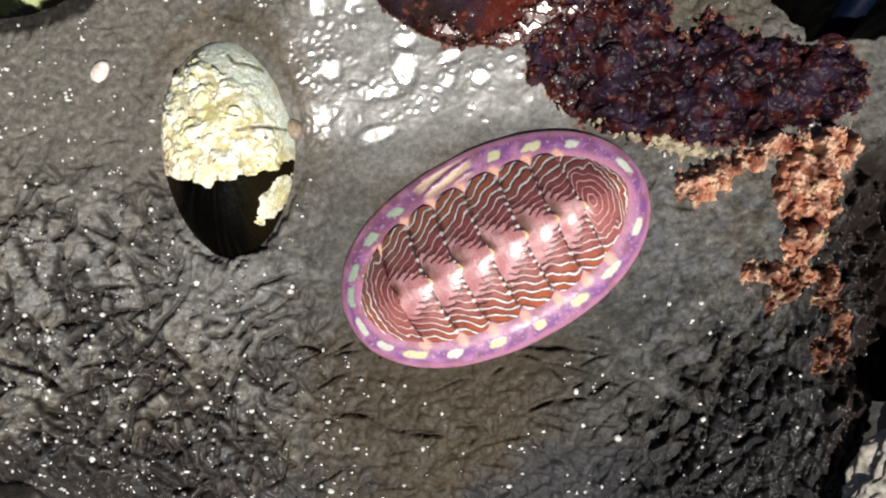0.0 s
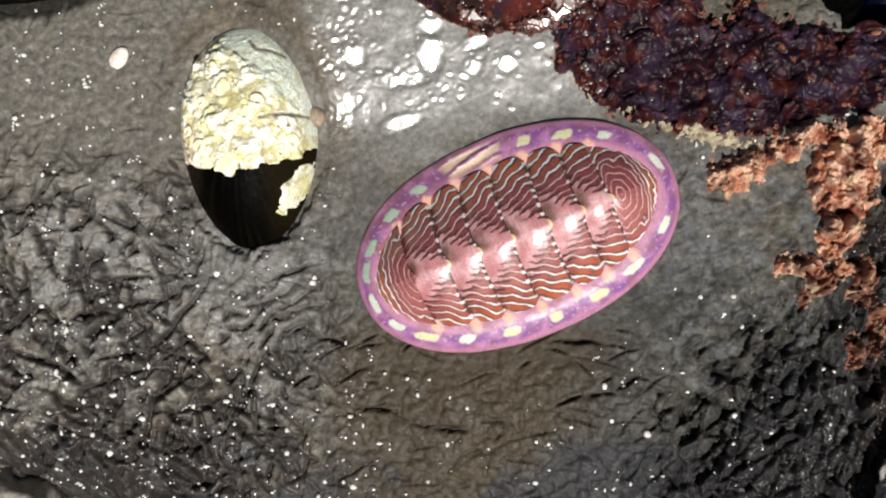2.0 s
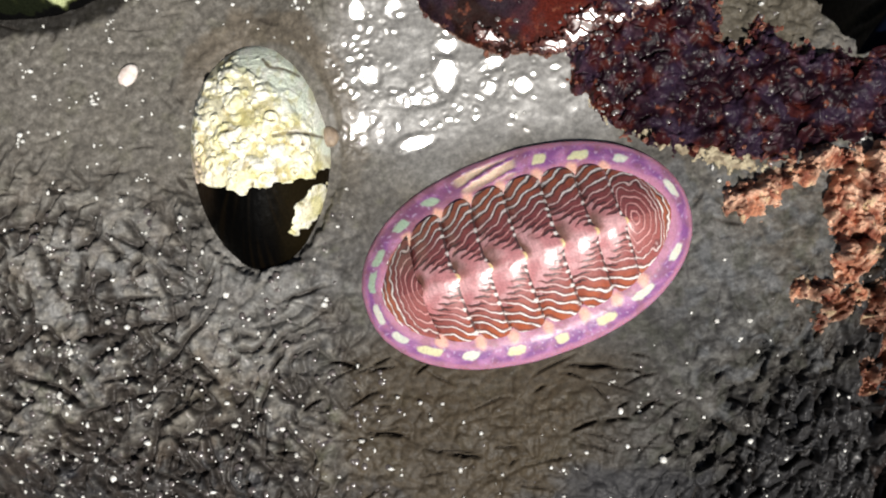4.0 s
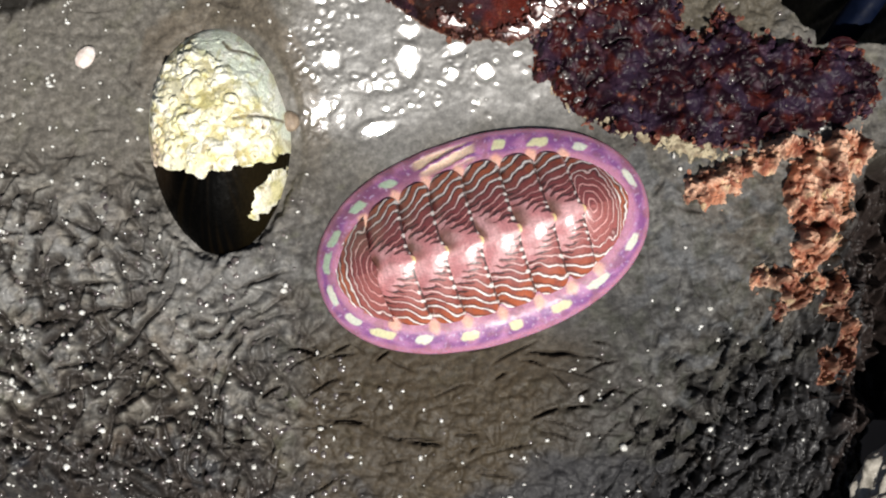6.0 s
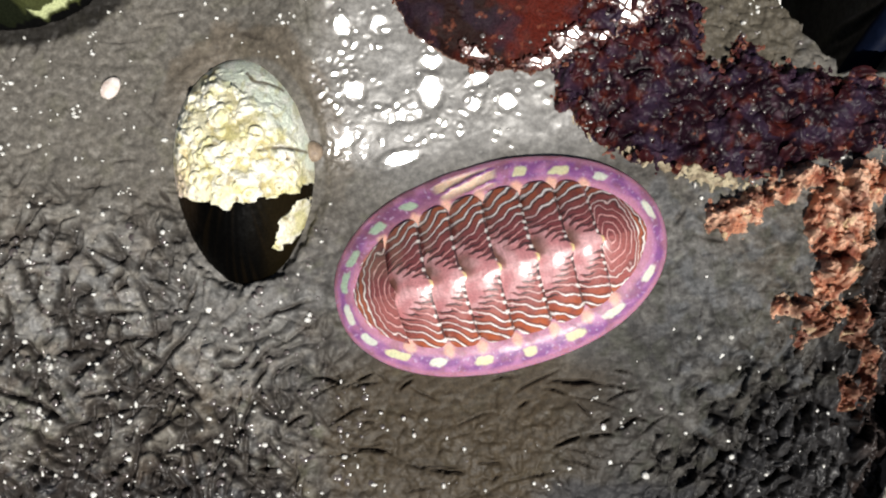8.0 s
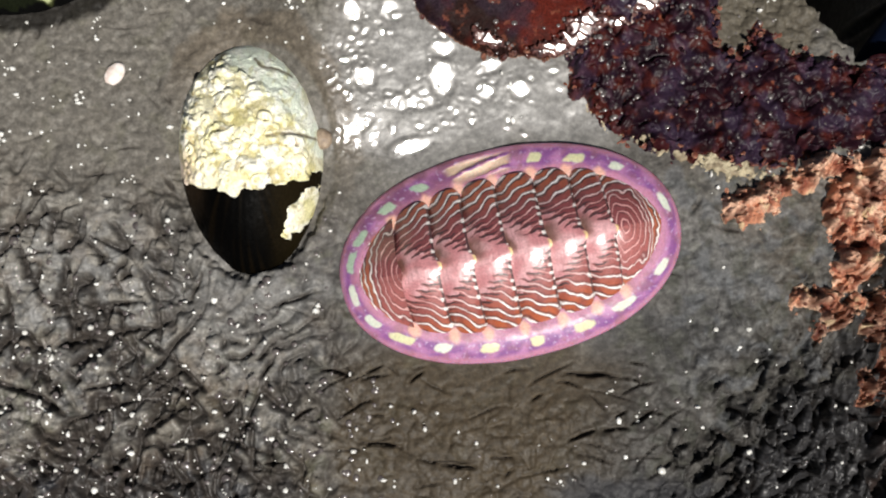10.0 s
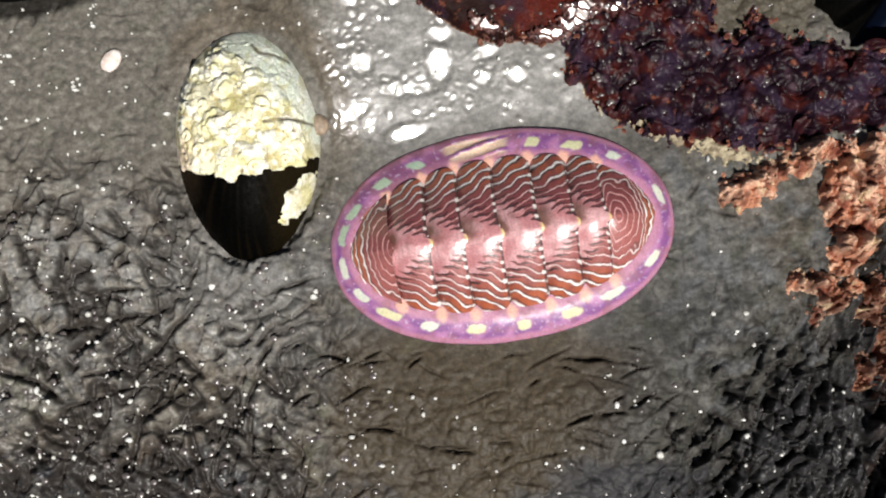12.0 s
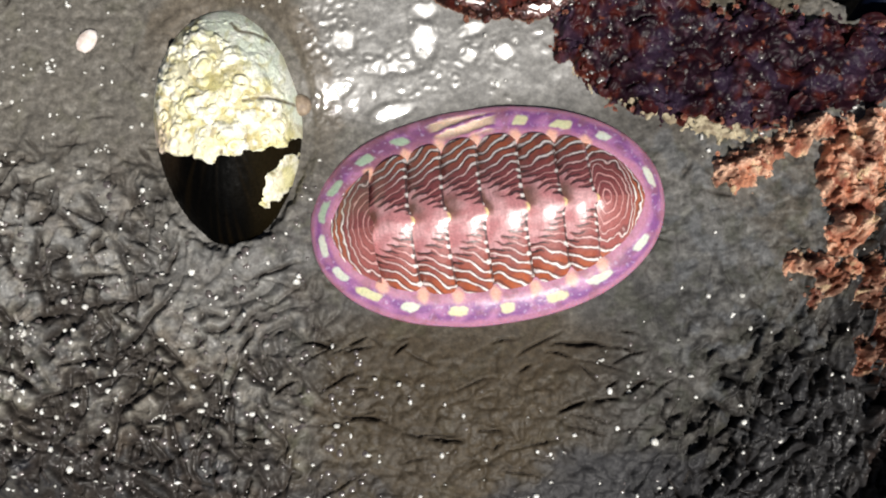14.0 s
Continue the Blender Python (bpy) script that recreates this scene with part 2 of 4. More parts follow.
def shards(x, y, turn, seed):
    """Split plates that lean along one direction: height, and 1 in the clefts."""
    a = radians(turn)
    u, v = x * math.cos(a) + y * math.sin(a), -x * math.sin(a) + y * math.cos(a)
    k1, k2, own = cells(u / 2.6, v / 1.35, seed)
    j1, j2, small = cells(u / 1.3, v / 0.75, seed + 1)
    cleft = np.maximum(step(0.22, 0.05, k2 - k1) * step(0.1, 0.4, own), 0.6 * step(0.18, 0.04, j2 - j1) * step(0.45, 0.7, small))
    return 2.3 * facets(u / 2.6, v / 1.35, seed, 1.9) + 0.35 * facets(u / 1.3, v / 0.75, seed + 1, 1.7), cleft


def tar_lumps(x, y):
    """Height of the split, leaning shards on the black flank, and 1 in the clefts between them."""
    on = step(-0.25, 0.25, tarred(x, y))
    wx, wy = x + 0.30 * perlin(x / 2.5, y / 2.5, 33) + 0.10 * perlin(x / 0.8, y / 0.8, 37), y + 0.30 * perlin(x / 2.5, y / 2.5, 34) + 0.10 * perlin(x / 0.8, y / 0.8, 38)
    h1, c1 = shards(wx, wy, 50, 157)
    h2, c2 = shards(wx, wy, 86, 167)
    pick = step(40, 43, x + 2 * perlin(x / 3, y / 3, 36))
    cleft = c1 + (c2 - c1) * pick
    return on * (h1 + (h2 - h1) * pick - 0.6 * cleft), on * cleft


def rough_amount(x, y):
    a = 0.22 + 0.40 * step(10, -6, y + 0.25 * (x + 10)) * step(0, -16, x)
    a = np.maximum(a, 0.20 * step(16, 30, x - 0.3 * y) * step(14, 0, y))
    a = np.maximum(a, 0.5 * step(24, 32, x) * step(6, -2, y))
    a = np.maximum(a, 0.6 * step(-0.1, 0.3, tarred(x, y)))
    a = np.maximum(a, 0.40 * step(-2, -10, y))
    a = np.maximum(a, 0.7 * step(0, 0.4, blob(x, y, 38, 29, 9, 6, -20)))
    a = a * (1 - 0.6 * np.clip(blob(x, y, 13, 6, 21, 15) * 4, 0, 1))
    return a * (1 - 0.85 * wetness(x, y))


def seam(x, y, turn, along, across, seed):
    """Distance in noise units to the winding seams of one family that runs along turn, in degrees."""
    a = radians(turn)
    u, v = x * math.cos(a) + y * math.sin(a), -x * math.sin(a) + y * math.cos(a)
    gate = step(0.30, -0.15, perlin(u / (1.3 * along) + 5.7, v / (2.2 * across) - 3.1, seed + 40))
    return np.abs(perlin(u / along, v / across, seed)) + 0.8 * gate


def hide_amount(x, y):
    """1 on the wrinkled near left flank, fading out towards the smooth middle."""
    a = step(15, 1, y + 0.20 * (x + 10) + 1.5 * perlin(x / 6, y / 6, 71)) * step(2, -12, x - 0.10 * y + 1.5 * perlin(x / 5, y / 5, 72))
    a = a * (1 - 0.65 * step(0.0, 0.7, blob(x, y, -11, 4, 13, 8, 10)))
    return a


def hide(x, y):
    """Blocks pushed up between crossing seams: their height, and 1 in the seams."""
    x, y = x * 1.15, y * 1.15
    wx, wy = x + 0.35 * perlin(x / 5, y / 5, 73) + 0.05 * perlin(x / 0.7, y / 0.7, 75), y + 0.35 * perlin(x / 5, y / 5, 74) + 0.05 * perlin(x / 0.7, y / 0.7, 76)
    d = np.full(np.shape(x), 9.0)
    for turn, along, across, seed in ((12, 9.0, 3.8, 601), (98, 8.0, 2.7, 602), (-40, 8.0, 2.8, 603), (60, 7.0, 3.0, 604), (118, 4.0, 2.0, 605), (78, 3.6, 2.1, 606)):
        d = np.minimum(d, seam(wx, wy, turn, along, across, seed) * (0.55 + 0.25 * across))
    block = np.clip(d / 0.34, 0, 1) ** 0.7
    lean = 0.75 * facets(wx / 2.1, wy / 1.9, 611, 1.7) + 0.28 * facets(wx / 0.9, wy / 0.9, 612, 1.8)
    return 1.15 * block + 0.65 * lean + 0.10 * fractal(x / 0.6, y / 0.6, 613, 3), step(0.42, 0.10, d)


def scatter_grooves():
    """Short straight creases: x, y, half-length, turn, half-width, depth."""
    rng = np.random.RandomState(77)
    rows = []
    for count, box, size, depth in ((60, (-40, -6, -21, 7), 1.25, 0.7), (50, (-38, -14, 5, 14), 0.9, 0.5), (40, (-40, -6, 10, 36), 0.7, 0.35), (46, (-5, 28, -20, -3.5), 1.0, 0.9),
                                    (120, (24, 53, -21, 4), 0.9, 0.9), (16, (22, 44, -6, 12), 0.7, 0.4)):
        for k in range(count):
            turn = rng.choice((8, 72, 80, 130, 168)) + rng.normal(0, 10)
            if box[0] == -5:
                turn = rng.normal(5, 22)
            if box[0] == 24 and rng.uniform() < 0.3:
                turn = rng.normal(80, 12)
            cx, cy = rng.uniform(box[0], box[1]), rng.uniform(box[2], box[3])
            if box[0] == 24 and float(tarred(np.array(cx), np.array(cy))) < 0.45 * rng.uniform(-0.4, 0.6):
                continue
            rows.append((cx, cy, size * rng.uniform(0.35, 1.0) ** 1.5 * 3.0, radians(turn),
                         rng.uniform(0.18, 0.42) * {-5: 0.38, 24: 0.7}.get(box[0], 1.0), depth * rng.uniform(0.4, 1.1)))
    for cx, cy, half, turn, wide in ((19.2, -4.6, 2.9, -3, 0.24), (-0.4, -11.1, 2.3, -4, 0.22), (18.2, -10.2, 1.5, 20, 0.2), (21.5, -9.6, 1.5, 2, 0.15), (-4.4, -4.5, 1.8, -9, 0.22), (6.9, -13.1, 1.8, -5, 0.2),
                                     (3.0, -5.0, 1.0, 40, 0.16), (-7.5, -8.5, 1.5, 35, 0.18), (24.0, -8.5, 1.6, 30, 0.2)):
        rows.append((cx, cy, half, radians(turn), wide, 1.0))
    return rows


GROOVES = scatter_grooves()


def grooves(x, y):
    flat_x, flat_y = np.ravel(x), np.ravel(y)
    out = np.zeros(flat_x.shape)
    order = np.argsort(flat_y, kind="stable")
    rows = flat_y[order]
    for cx, cy, half, turn, wide, depth in GROOVES:
        lo, hi = np.searchsorted(rows, (cy - half, cy + half))
        sel = order[lo:hi]
        sel = sel[np.abs(flat_x[sel] - cx) < half]
        if len(sel) == 0:
            continue
        dx, dy = flat_x[sel] - cx, flat_y[sel] - cy
        p = (dx * math.cos(turn) + dy * math.sin(turn)) / half
        q = -dx * math.sin(turn) + dy * math.cos(turn) + 0.03 * half * p * p
        taper = np.clip(1 - p * p, 0, 1)
        cut = -depth * taper * step(1.0, 0.25, np.abs(q) / (wide * (0.75 + 0.25 * taper)))
        out[sel] = np.minimum(out[sel], cut)
    return out.reshape(np.shape(x))


def rock_height(x, y):
    x, y = np.asarray(x, float), np.asarray(y, float)
    wx, wy = x + 0.20 * perlin(x / 2.2, y / 2.2, 31), y + 0.20 * perlin(x / 2.2, y / 2.2, 32)
    rough = rough_amount(x, y)
    crease = grooves(wx, wy)
    swell = 0.42 * fractal(wx / 3.0, wy / 2.5, 55, 2) + 0.20 * perlin(x / 1.3, y / 1.1, 57) + 0.03 * perlin(x / 0.55, y / 0.5, 58)
    f1, f2, own = cells(wx / 1.05, wy / 0.95, 153)
    g1, g2, gown = cells(wx / 0.6, wy / 0.55, 154)
    lump = np.sqrt(np.clip(1 - (f1 / 0.85) ** 2, 0, 1)) * (0.3 + 0.9 * own)
    chips = 0.40 * facets(wx / 1.9, wy / 1.5, 151, 1.6) + 0.75 * lump + 0.22 * np.sqrt(np.clip(1 - g1 ** 2, 0, 1)) * (0.4 + gown)
    skin = hide_amount(x, y) * (1 - wetness(x, y))
    h = rock_base(x, y) + crease * (1 - wetness(x, y)) + rough * (0.8 * swell + (1 - 0.75 * skin) * chips) + skin * hide(x, y)[0]
    h = h + 0.10 * perlin(x / 6, y / 6, 61) + 0.025 * fractal(x / 1.6, y / 1.6, 63, 4)
    streak = fractal(x / 1.6, y / 4.0, 66, 2)                         # upright ribs on the falling flank
    h = h + 0.7 * streak * step(34, 44, x) * step(2, -9, y)
    h = h + tar_lumps(x, y)[0]
    chipped = step(22, 27, x) * step(17, 12, y) * step(-6, 0, y)
    h = h + chipped * (0.20 * facets(wx / 2.6, wy / 2.8, 621, 1.6) + 0.10 * facets(wx / 0.9, wy / 0.9, 622, 1.6))
    # ripples of the water film
    h = h + wetness(x, y) * (0.10 * perlin(x / 3.6, y / 3.1, 81) + 0.022 * perlin(x / 1.5, y / 1.4, 82) + 0.008 * perlin(x / 0.6, y / 0.55, 83) + 0.05)
    return with_facets(x, y, h)


def film_facets():
    """Flat tilted facets of the water film: x, y, two half-sizes, turn."""
    rng = np.random.RandomState(15)
    rows = [(2.3, 20.8, 2.6, 0.8, 0), (5.2, 23.0, 1.3, 2.0, 0), (2.3, 16.7, 2.2, 0.8, 14), (-2.9, 18.3, 1.9, 0.7, 30), (9.3, 21.9, 0.8, 0.9, 30), (12.6, 22.2, 1.0, 1.0, 0),
            (-3.2, 28.8, 0.9, 1.5, 10), (0.3, 29.1, 1.0, 1.2, 0), (-2.1, 23.0, 1.1, 1.4, 30), (5.3, 25.9, 1.2, 1.2, 0), (9.6, 24.2, 1.4, 0.8, 15)]
    for cx, cy, sx, sy, count in ((-3, 25, 1.4, 3.0, 72), (-4, 17, 1.2, 2.6, 44), (4, 21, 2.6, 2.4, 44), (10.5, 22, 3.0, 1.8, 34), (3, 29, 2.5, 2, 36)):
        for k in range(count):
            r = rng.uniform(0.12, 0.42)
            rows.append((rng.normal(cx, sx), rng.normal(cy, sy), r * rng.uniform(0.8, 1.8), r, rng.uniform(0, 180)))
    return rows


FACETS = film_facets()


def with_facets(x, y, h):
    flat_x, flat_y, out = np.ravel(x), np.ravel(y), np.ravel(h).copy()
    near = np.flatnonzero((flat_x > -9) & (flat_x < 18) & (flat_y > 11) & (flat_y < 36))
    for cx, cy, rx, ry, turn in FACETS:
        m = 1.4 * max(rx, ry)
        sel = near[(np.abs(flat_x[near] - cx) < m) & (np.abs(flat_y[near] - cy) < m)]
        if len(sel) < 3:
            continue
        dx, dy = flat_x[sel] - cx, flat_y[sel] - cy
        w = step(-0.25, 0.30, blob(flat_x[sel], flat_y[sel], cx, cy, rx, ry, turn) + 0.10 * perlin(dx / 0.5 + cx, dy / 0.5, 84)) * (0.2 < wetness(flat_x[sel], flat_y[sel]))
        mid = float(np.mean(out[sel]))
        plane = mid + (-0.155 + 0.0045 * cx) * dx + (0.355 + 0.004 * (cy - 22)) * dy + 0.010 * perlin(flat_x[sel] / 0.7, flat_y[sel] / 0.7, 86)
        out[sel] = out[sel] + w * (plane - out[sel])
    return out.reshape(np.shape(h))


def build_boulder():
    xs = np.concatenate([np.arange(-210, -44, 4.0), np.arange(-42, 62, 0.14), np.arange(64, 220, 4.0)])
    ys = np.concatenate([np.arange(-200, -24, 4.0), np.arange(-22.5, 38.5, 0.14), np.arange(40, 200, 4.0)])
    x, y = np.meshgrid(xs, ys)
    z = np.maximum(rock_height(x, y), -120)
    warm = step(-0.35, 0.45, fractal(x / 14, y / 14, 95, 3) + 0.35 * blob(x, y, 12, -9, 22, 14))
    col = mixc(np.zeros(x.shape + (3,)) + (0.080, 0.077, 0.073), (0.082, 0.068, 0.050), warm)
    col = mixc(col, (0.155, 0.143, 0.122), 0.5 * step(0.1, 0.8, fractal(x / 5, y / 5, 97, 4)))
    green = step(0.25, 0.6, fractal(x / 3, y / 3, 101, 3)) * 0.35
    col = mixc(col, (0.085, 0.09, 0.05), green * (1 - wetness(x, y)))
    # Brown patch: a dark reflection on the wet rock put into the colour.
    brown = step(-5.5, -3.5, x + 0.5 * perlin(x / 2, y / 2, 103)) * step(30, 22, x) * step(-1, -5, y)
    col = mixc(col, (0.053, 0.040, 0.025), 0.85 * brown)
    # Glare of the water film, put into the colour as pale grey.
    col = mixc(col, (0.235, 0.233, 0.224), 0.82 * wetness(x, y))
    # Sky sheen on the wet rock, put into the colour as grey patches.
    sky_sheen = step(0.0, 0.6, blob(x, y, -15, 1, 13, 9, -15) + 0.3 * fractal(x / 3, y / 3, 108, 4))
    sky_sheen = np.maximum(sky_sheen, step(0.0, 0.6, blob(x, y, -28, 5, 13, 9, 0) + 0.3 * fractal(x / 3, y / 3, 110, 4)))
    sky_sheen = np.maximum(sky_sheen, 0.45 * step(0.0, 0.6, blob(x, y, 31, 5, 7, 8, 20) + 0.3 * fractal(x / 3, y / 3, 109, 4)))
    col = mixc(col, (0.215, 0.213, 0.205), 0.75 * sky_sheen)
    col = mixc(col, (0.165, 0.149, 0.124), 0.55 * step(4, 14, y) * (1 - 0.55 * step(-8, 2, x)))
    col = mixc(col, (0.042, 0.041, 0.040), 0.75 * step(17, 28, x - 0.3 * y) * step(12, -2, y))
    spots = step(0.25, 0.65, fractal(x / 1.1, y / 1.0, 121, 3)) * (1 - wetness(x, y))
    col = mixc(col, (0.235, 0.222, 0.195), 0.42 * spots * step(2, -8, x))
    patch = fractal(x / 1.7, y / 1.7, 127, 4) * step(20, 25, x) * step(17, 12, y) * (1 - step(0.0, 0.4, tarred(x, y)))
    col = mixc(col, (0.045, 0.046, 0.036), 0.55 * step(0.10, 0.45, patch))
    col = mixc(col, (0.19, 0.185, 0.17), 0.28 * step(-0.2, -0.55, patch))
    blue = step(0.0, 0.6, fractal(x / 2.2, y / 2.2, 123, 3)) * step(24, 30, x + 0.3 * y)
    col = mixc(col, (0.098, 0.103, 0.110), 0.55 * blue)
    dark = step(0.35, 0.65, fractal(x / 1.5, y / 1.4, 125, 3)) * step(20, 27, x)
    col = mixc(col, (0.026, 0.025, 0.024), 0.6 * dark)
    # Shade where the near margins fall away, put into the colour.
    margin_shade = step(0.0, 0.5, np.maximum(np.maximum(blob(x, y, -22, -19, 26, 9, -4), 2 * blob(x, y, -38, -23, 16, 8)), 1.5 * blob(x, y, 24, -20, 17, 7)) + 0.3 * fractal(x / 3, y / 3, 107, 4))
    col = mixc(col, (0.030, 0.030, 0.033), 0.85 * margin_shade)
    tar = step(0.0, 0.4, tarred(x, y))
    col = mixc(col, (0.027, 0.026, 0.027), 0.9 * tar)
    # Deeper shade inside the near left hollows, also put into the colour.
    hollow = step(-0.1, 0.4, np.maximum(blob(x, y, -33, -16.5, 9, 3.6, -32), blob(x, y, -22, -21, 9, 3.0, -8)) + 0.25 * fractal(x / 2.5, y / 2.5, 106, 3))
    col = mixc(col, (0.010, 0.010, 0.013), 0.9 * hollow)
    seat = np.hypot((x + 12.6) / 7.6, (y - 15.1) / 11.3)
    ring = step(1.36, 1.26, seat + 0.10 * fractal(x / 3, y / 3, 131, 3)) * step(0.98, 1.04, seat) * step(8, 17, y + 0.5 * x)
    col = mixc(col, (0.115, 0.090, 0.062), 0.55 * ring)
    # Shadow round the far shell, put into the rock colour as a ring.
    shell_shadow = np.hypot((x + 37.2) / 12.4, (y - 36) / 7.9) + 0.06 * fractal(x / 2, y / 2, 133, 3)
    col = mixc(col, (0.008, 0.007, 0.006), 0.9 * step(1.17, 1.06, shell_shadow))
    edge = np.clip(blob(x, y, 33, 31, 11, 7, -20) * 3, 0, 1)
    col = mixc(col, (0.085, 0.074, 0.056), edge)
    # Brown dirt in the grooves, deepened by shade put into the colour.
    dirt_shade = step(0.12, 0.5, -grooves(x + 0.20 * perlin(x / 2.2, y / 2.2, 31), y + 0.20 * perlin(x / 2.2, y / 2.2, 32)))
    col = mixc(col, (0.032, 0.026, 0.022), 0.8 * dirt_shade * (1 - wetness(x, y)))
    # Black clefts on the flank: crease shade put into the colour.
    col = mixc(col, (0.006, 0.005, 0.005), 0.85 * np.maximum(dirt_shade * tar, tar_lumps(x, y)[1]))
    plate = step(-0.3, 0.6, fractal(x / 1.2, y / 1.1, 119, 3)) * hide_amount(x, y) * step(6, -4, x) * (1 - 0.8 * margin_shade)
    col = mixc(col, (0.215, 0.200, 0.172), 0.75 * plate)
    rust = step(0.05, 0.5, fractal(x / 3.2, y / 3.0, 129, 4)) * hide_amount(x, y) * step(4, -6, x)
    col = mixc(col, (0.098, 0.066, 0.044), 0.28 * rust)
    # Shade down in the crossing seams, put into the colour.
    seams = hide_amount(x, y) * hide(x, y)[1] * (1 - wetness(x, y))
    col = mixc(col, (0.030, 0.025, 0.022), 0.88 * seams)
    glisten = 0.48 * step(4, -10, x) * step(14, 0, y) * step(0.0, 0.5, fractal(x / 4, y / 4, 113, 3) + 0.15)
    glisten = np.maximum(glisten, 0.50 * hide_amount(x, y) * step(-0.25, 0.3, fractal(x / 2.5, y / 2.5, 115, 3)))
    # Shade of the gap past the right margin, put into the colour.
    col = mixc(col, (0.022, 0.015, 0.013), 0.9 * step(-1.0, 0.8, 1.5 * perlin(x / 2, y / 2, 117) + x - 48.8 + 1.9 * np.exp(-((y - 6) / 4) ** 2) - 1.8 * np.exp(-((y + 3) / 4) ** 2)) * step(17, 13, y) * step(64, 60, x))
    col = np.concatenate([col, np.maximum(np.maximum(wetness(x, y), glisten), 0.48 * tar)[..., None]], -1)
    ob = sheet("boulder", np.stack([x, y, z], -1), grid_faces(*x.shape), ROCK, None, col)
    return tagged(ob, "grey-brown wet boulder with creased, cracked, glistening skin", "rock", kind="structure")


build_boulder()


def build_ground():
    ys = np.concatenate([-np.geomspace(40000, 700, 24), np.arange(-650, 651, 5.0), np.geomspace(700, 40000, 24)])
    x, y = np.meshgrid(ys, ys)
    f1, f2, own = cells(x / 38 + 0.4 * perlin(x / 40, y / 40, 112), y / 38, 114)
    z = -54 + 12 * fractal(x / 120, y / 120, 111, 3) + 14 * np.sqrt(np.clip(1 - (f1 / 0.75) ** 2, 0, 1)) * (0.4 + own)
    z = z - 30 * step(200, 90, np.hypot(x, y))
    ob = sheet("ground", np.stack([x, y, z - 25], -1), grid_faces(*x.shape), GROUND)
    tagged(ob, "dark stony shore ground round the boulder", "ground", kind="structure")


build_ground()


def build_neighbour_rock(cx, cy, cz, rx, ry, rz, shift, label):
    """A stone across the gap from the boulder."""
    bm = bmesh.new()
    bmesh.ops.create_icosphere(bm, subdivisions=6, radius=1.0)
    for v in bm.verts:
        at = v.co + Vector((shift, 0, 0))
        n = 1 + 0.10 * noise.fractal(at * 2.2, 1.0, 2.0, 4) + 0.04 * noise.fractal(at * 9, 1.0, 2.0, 4)
        v.co = Vector((v.co.x * rx * n + cx, v.co.y * ry * n + cy, v.co.z * rz * n + cz))
    ob = part("stone", bm, PALE_ROCK, None)
    tagged(ob, label, "stone")


build_neighbour_rock(61.6, -23.4, -9, 12.0, 12.5, 3.2, 0.0, "pale wet stone leaning beside the boulder")
build_neighbour_rock(-49, -31, -24, 15, 17, 22, 5.0, "pale brown stone beyond a dark hollow in the boulder's flank")


# ---- the crawling chiton ----
CRAWL_Z = 0.00012
SUTURES = (-10.5, -7.0, -3.9, -0.6, 3.0, 6.3, 9.2)


def ridge_y(x):
    return -0.45 * (1 - (x / 14.5) ** 2)


def half_width(x):
    return 6.85 * np.clip(1 - np.abs(x / 14.2) ** 2.3, 0, 1) ** (1 / 2.1)


def dome(x, v):
    """Height of the back over the rock: x along the body, v from -1 to 1 across."""
    rise = 4.1 * np.clip(1 - np.abs(x / 15.6) ** 2.6, 0, 1) ** 0.6
    end = np.clip((np.abs(x) - 9.5) / 5.4, 0, 1)
    return 1.42 + rise * (1 - np.clip((np.abs(v) ** 3 + end ** 3) ** (1 / 3), 0, 1) ** 1.55)


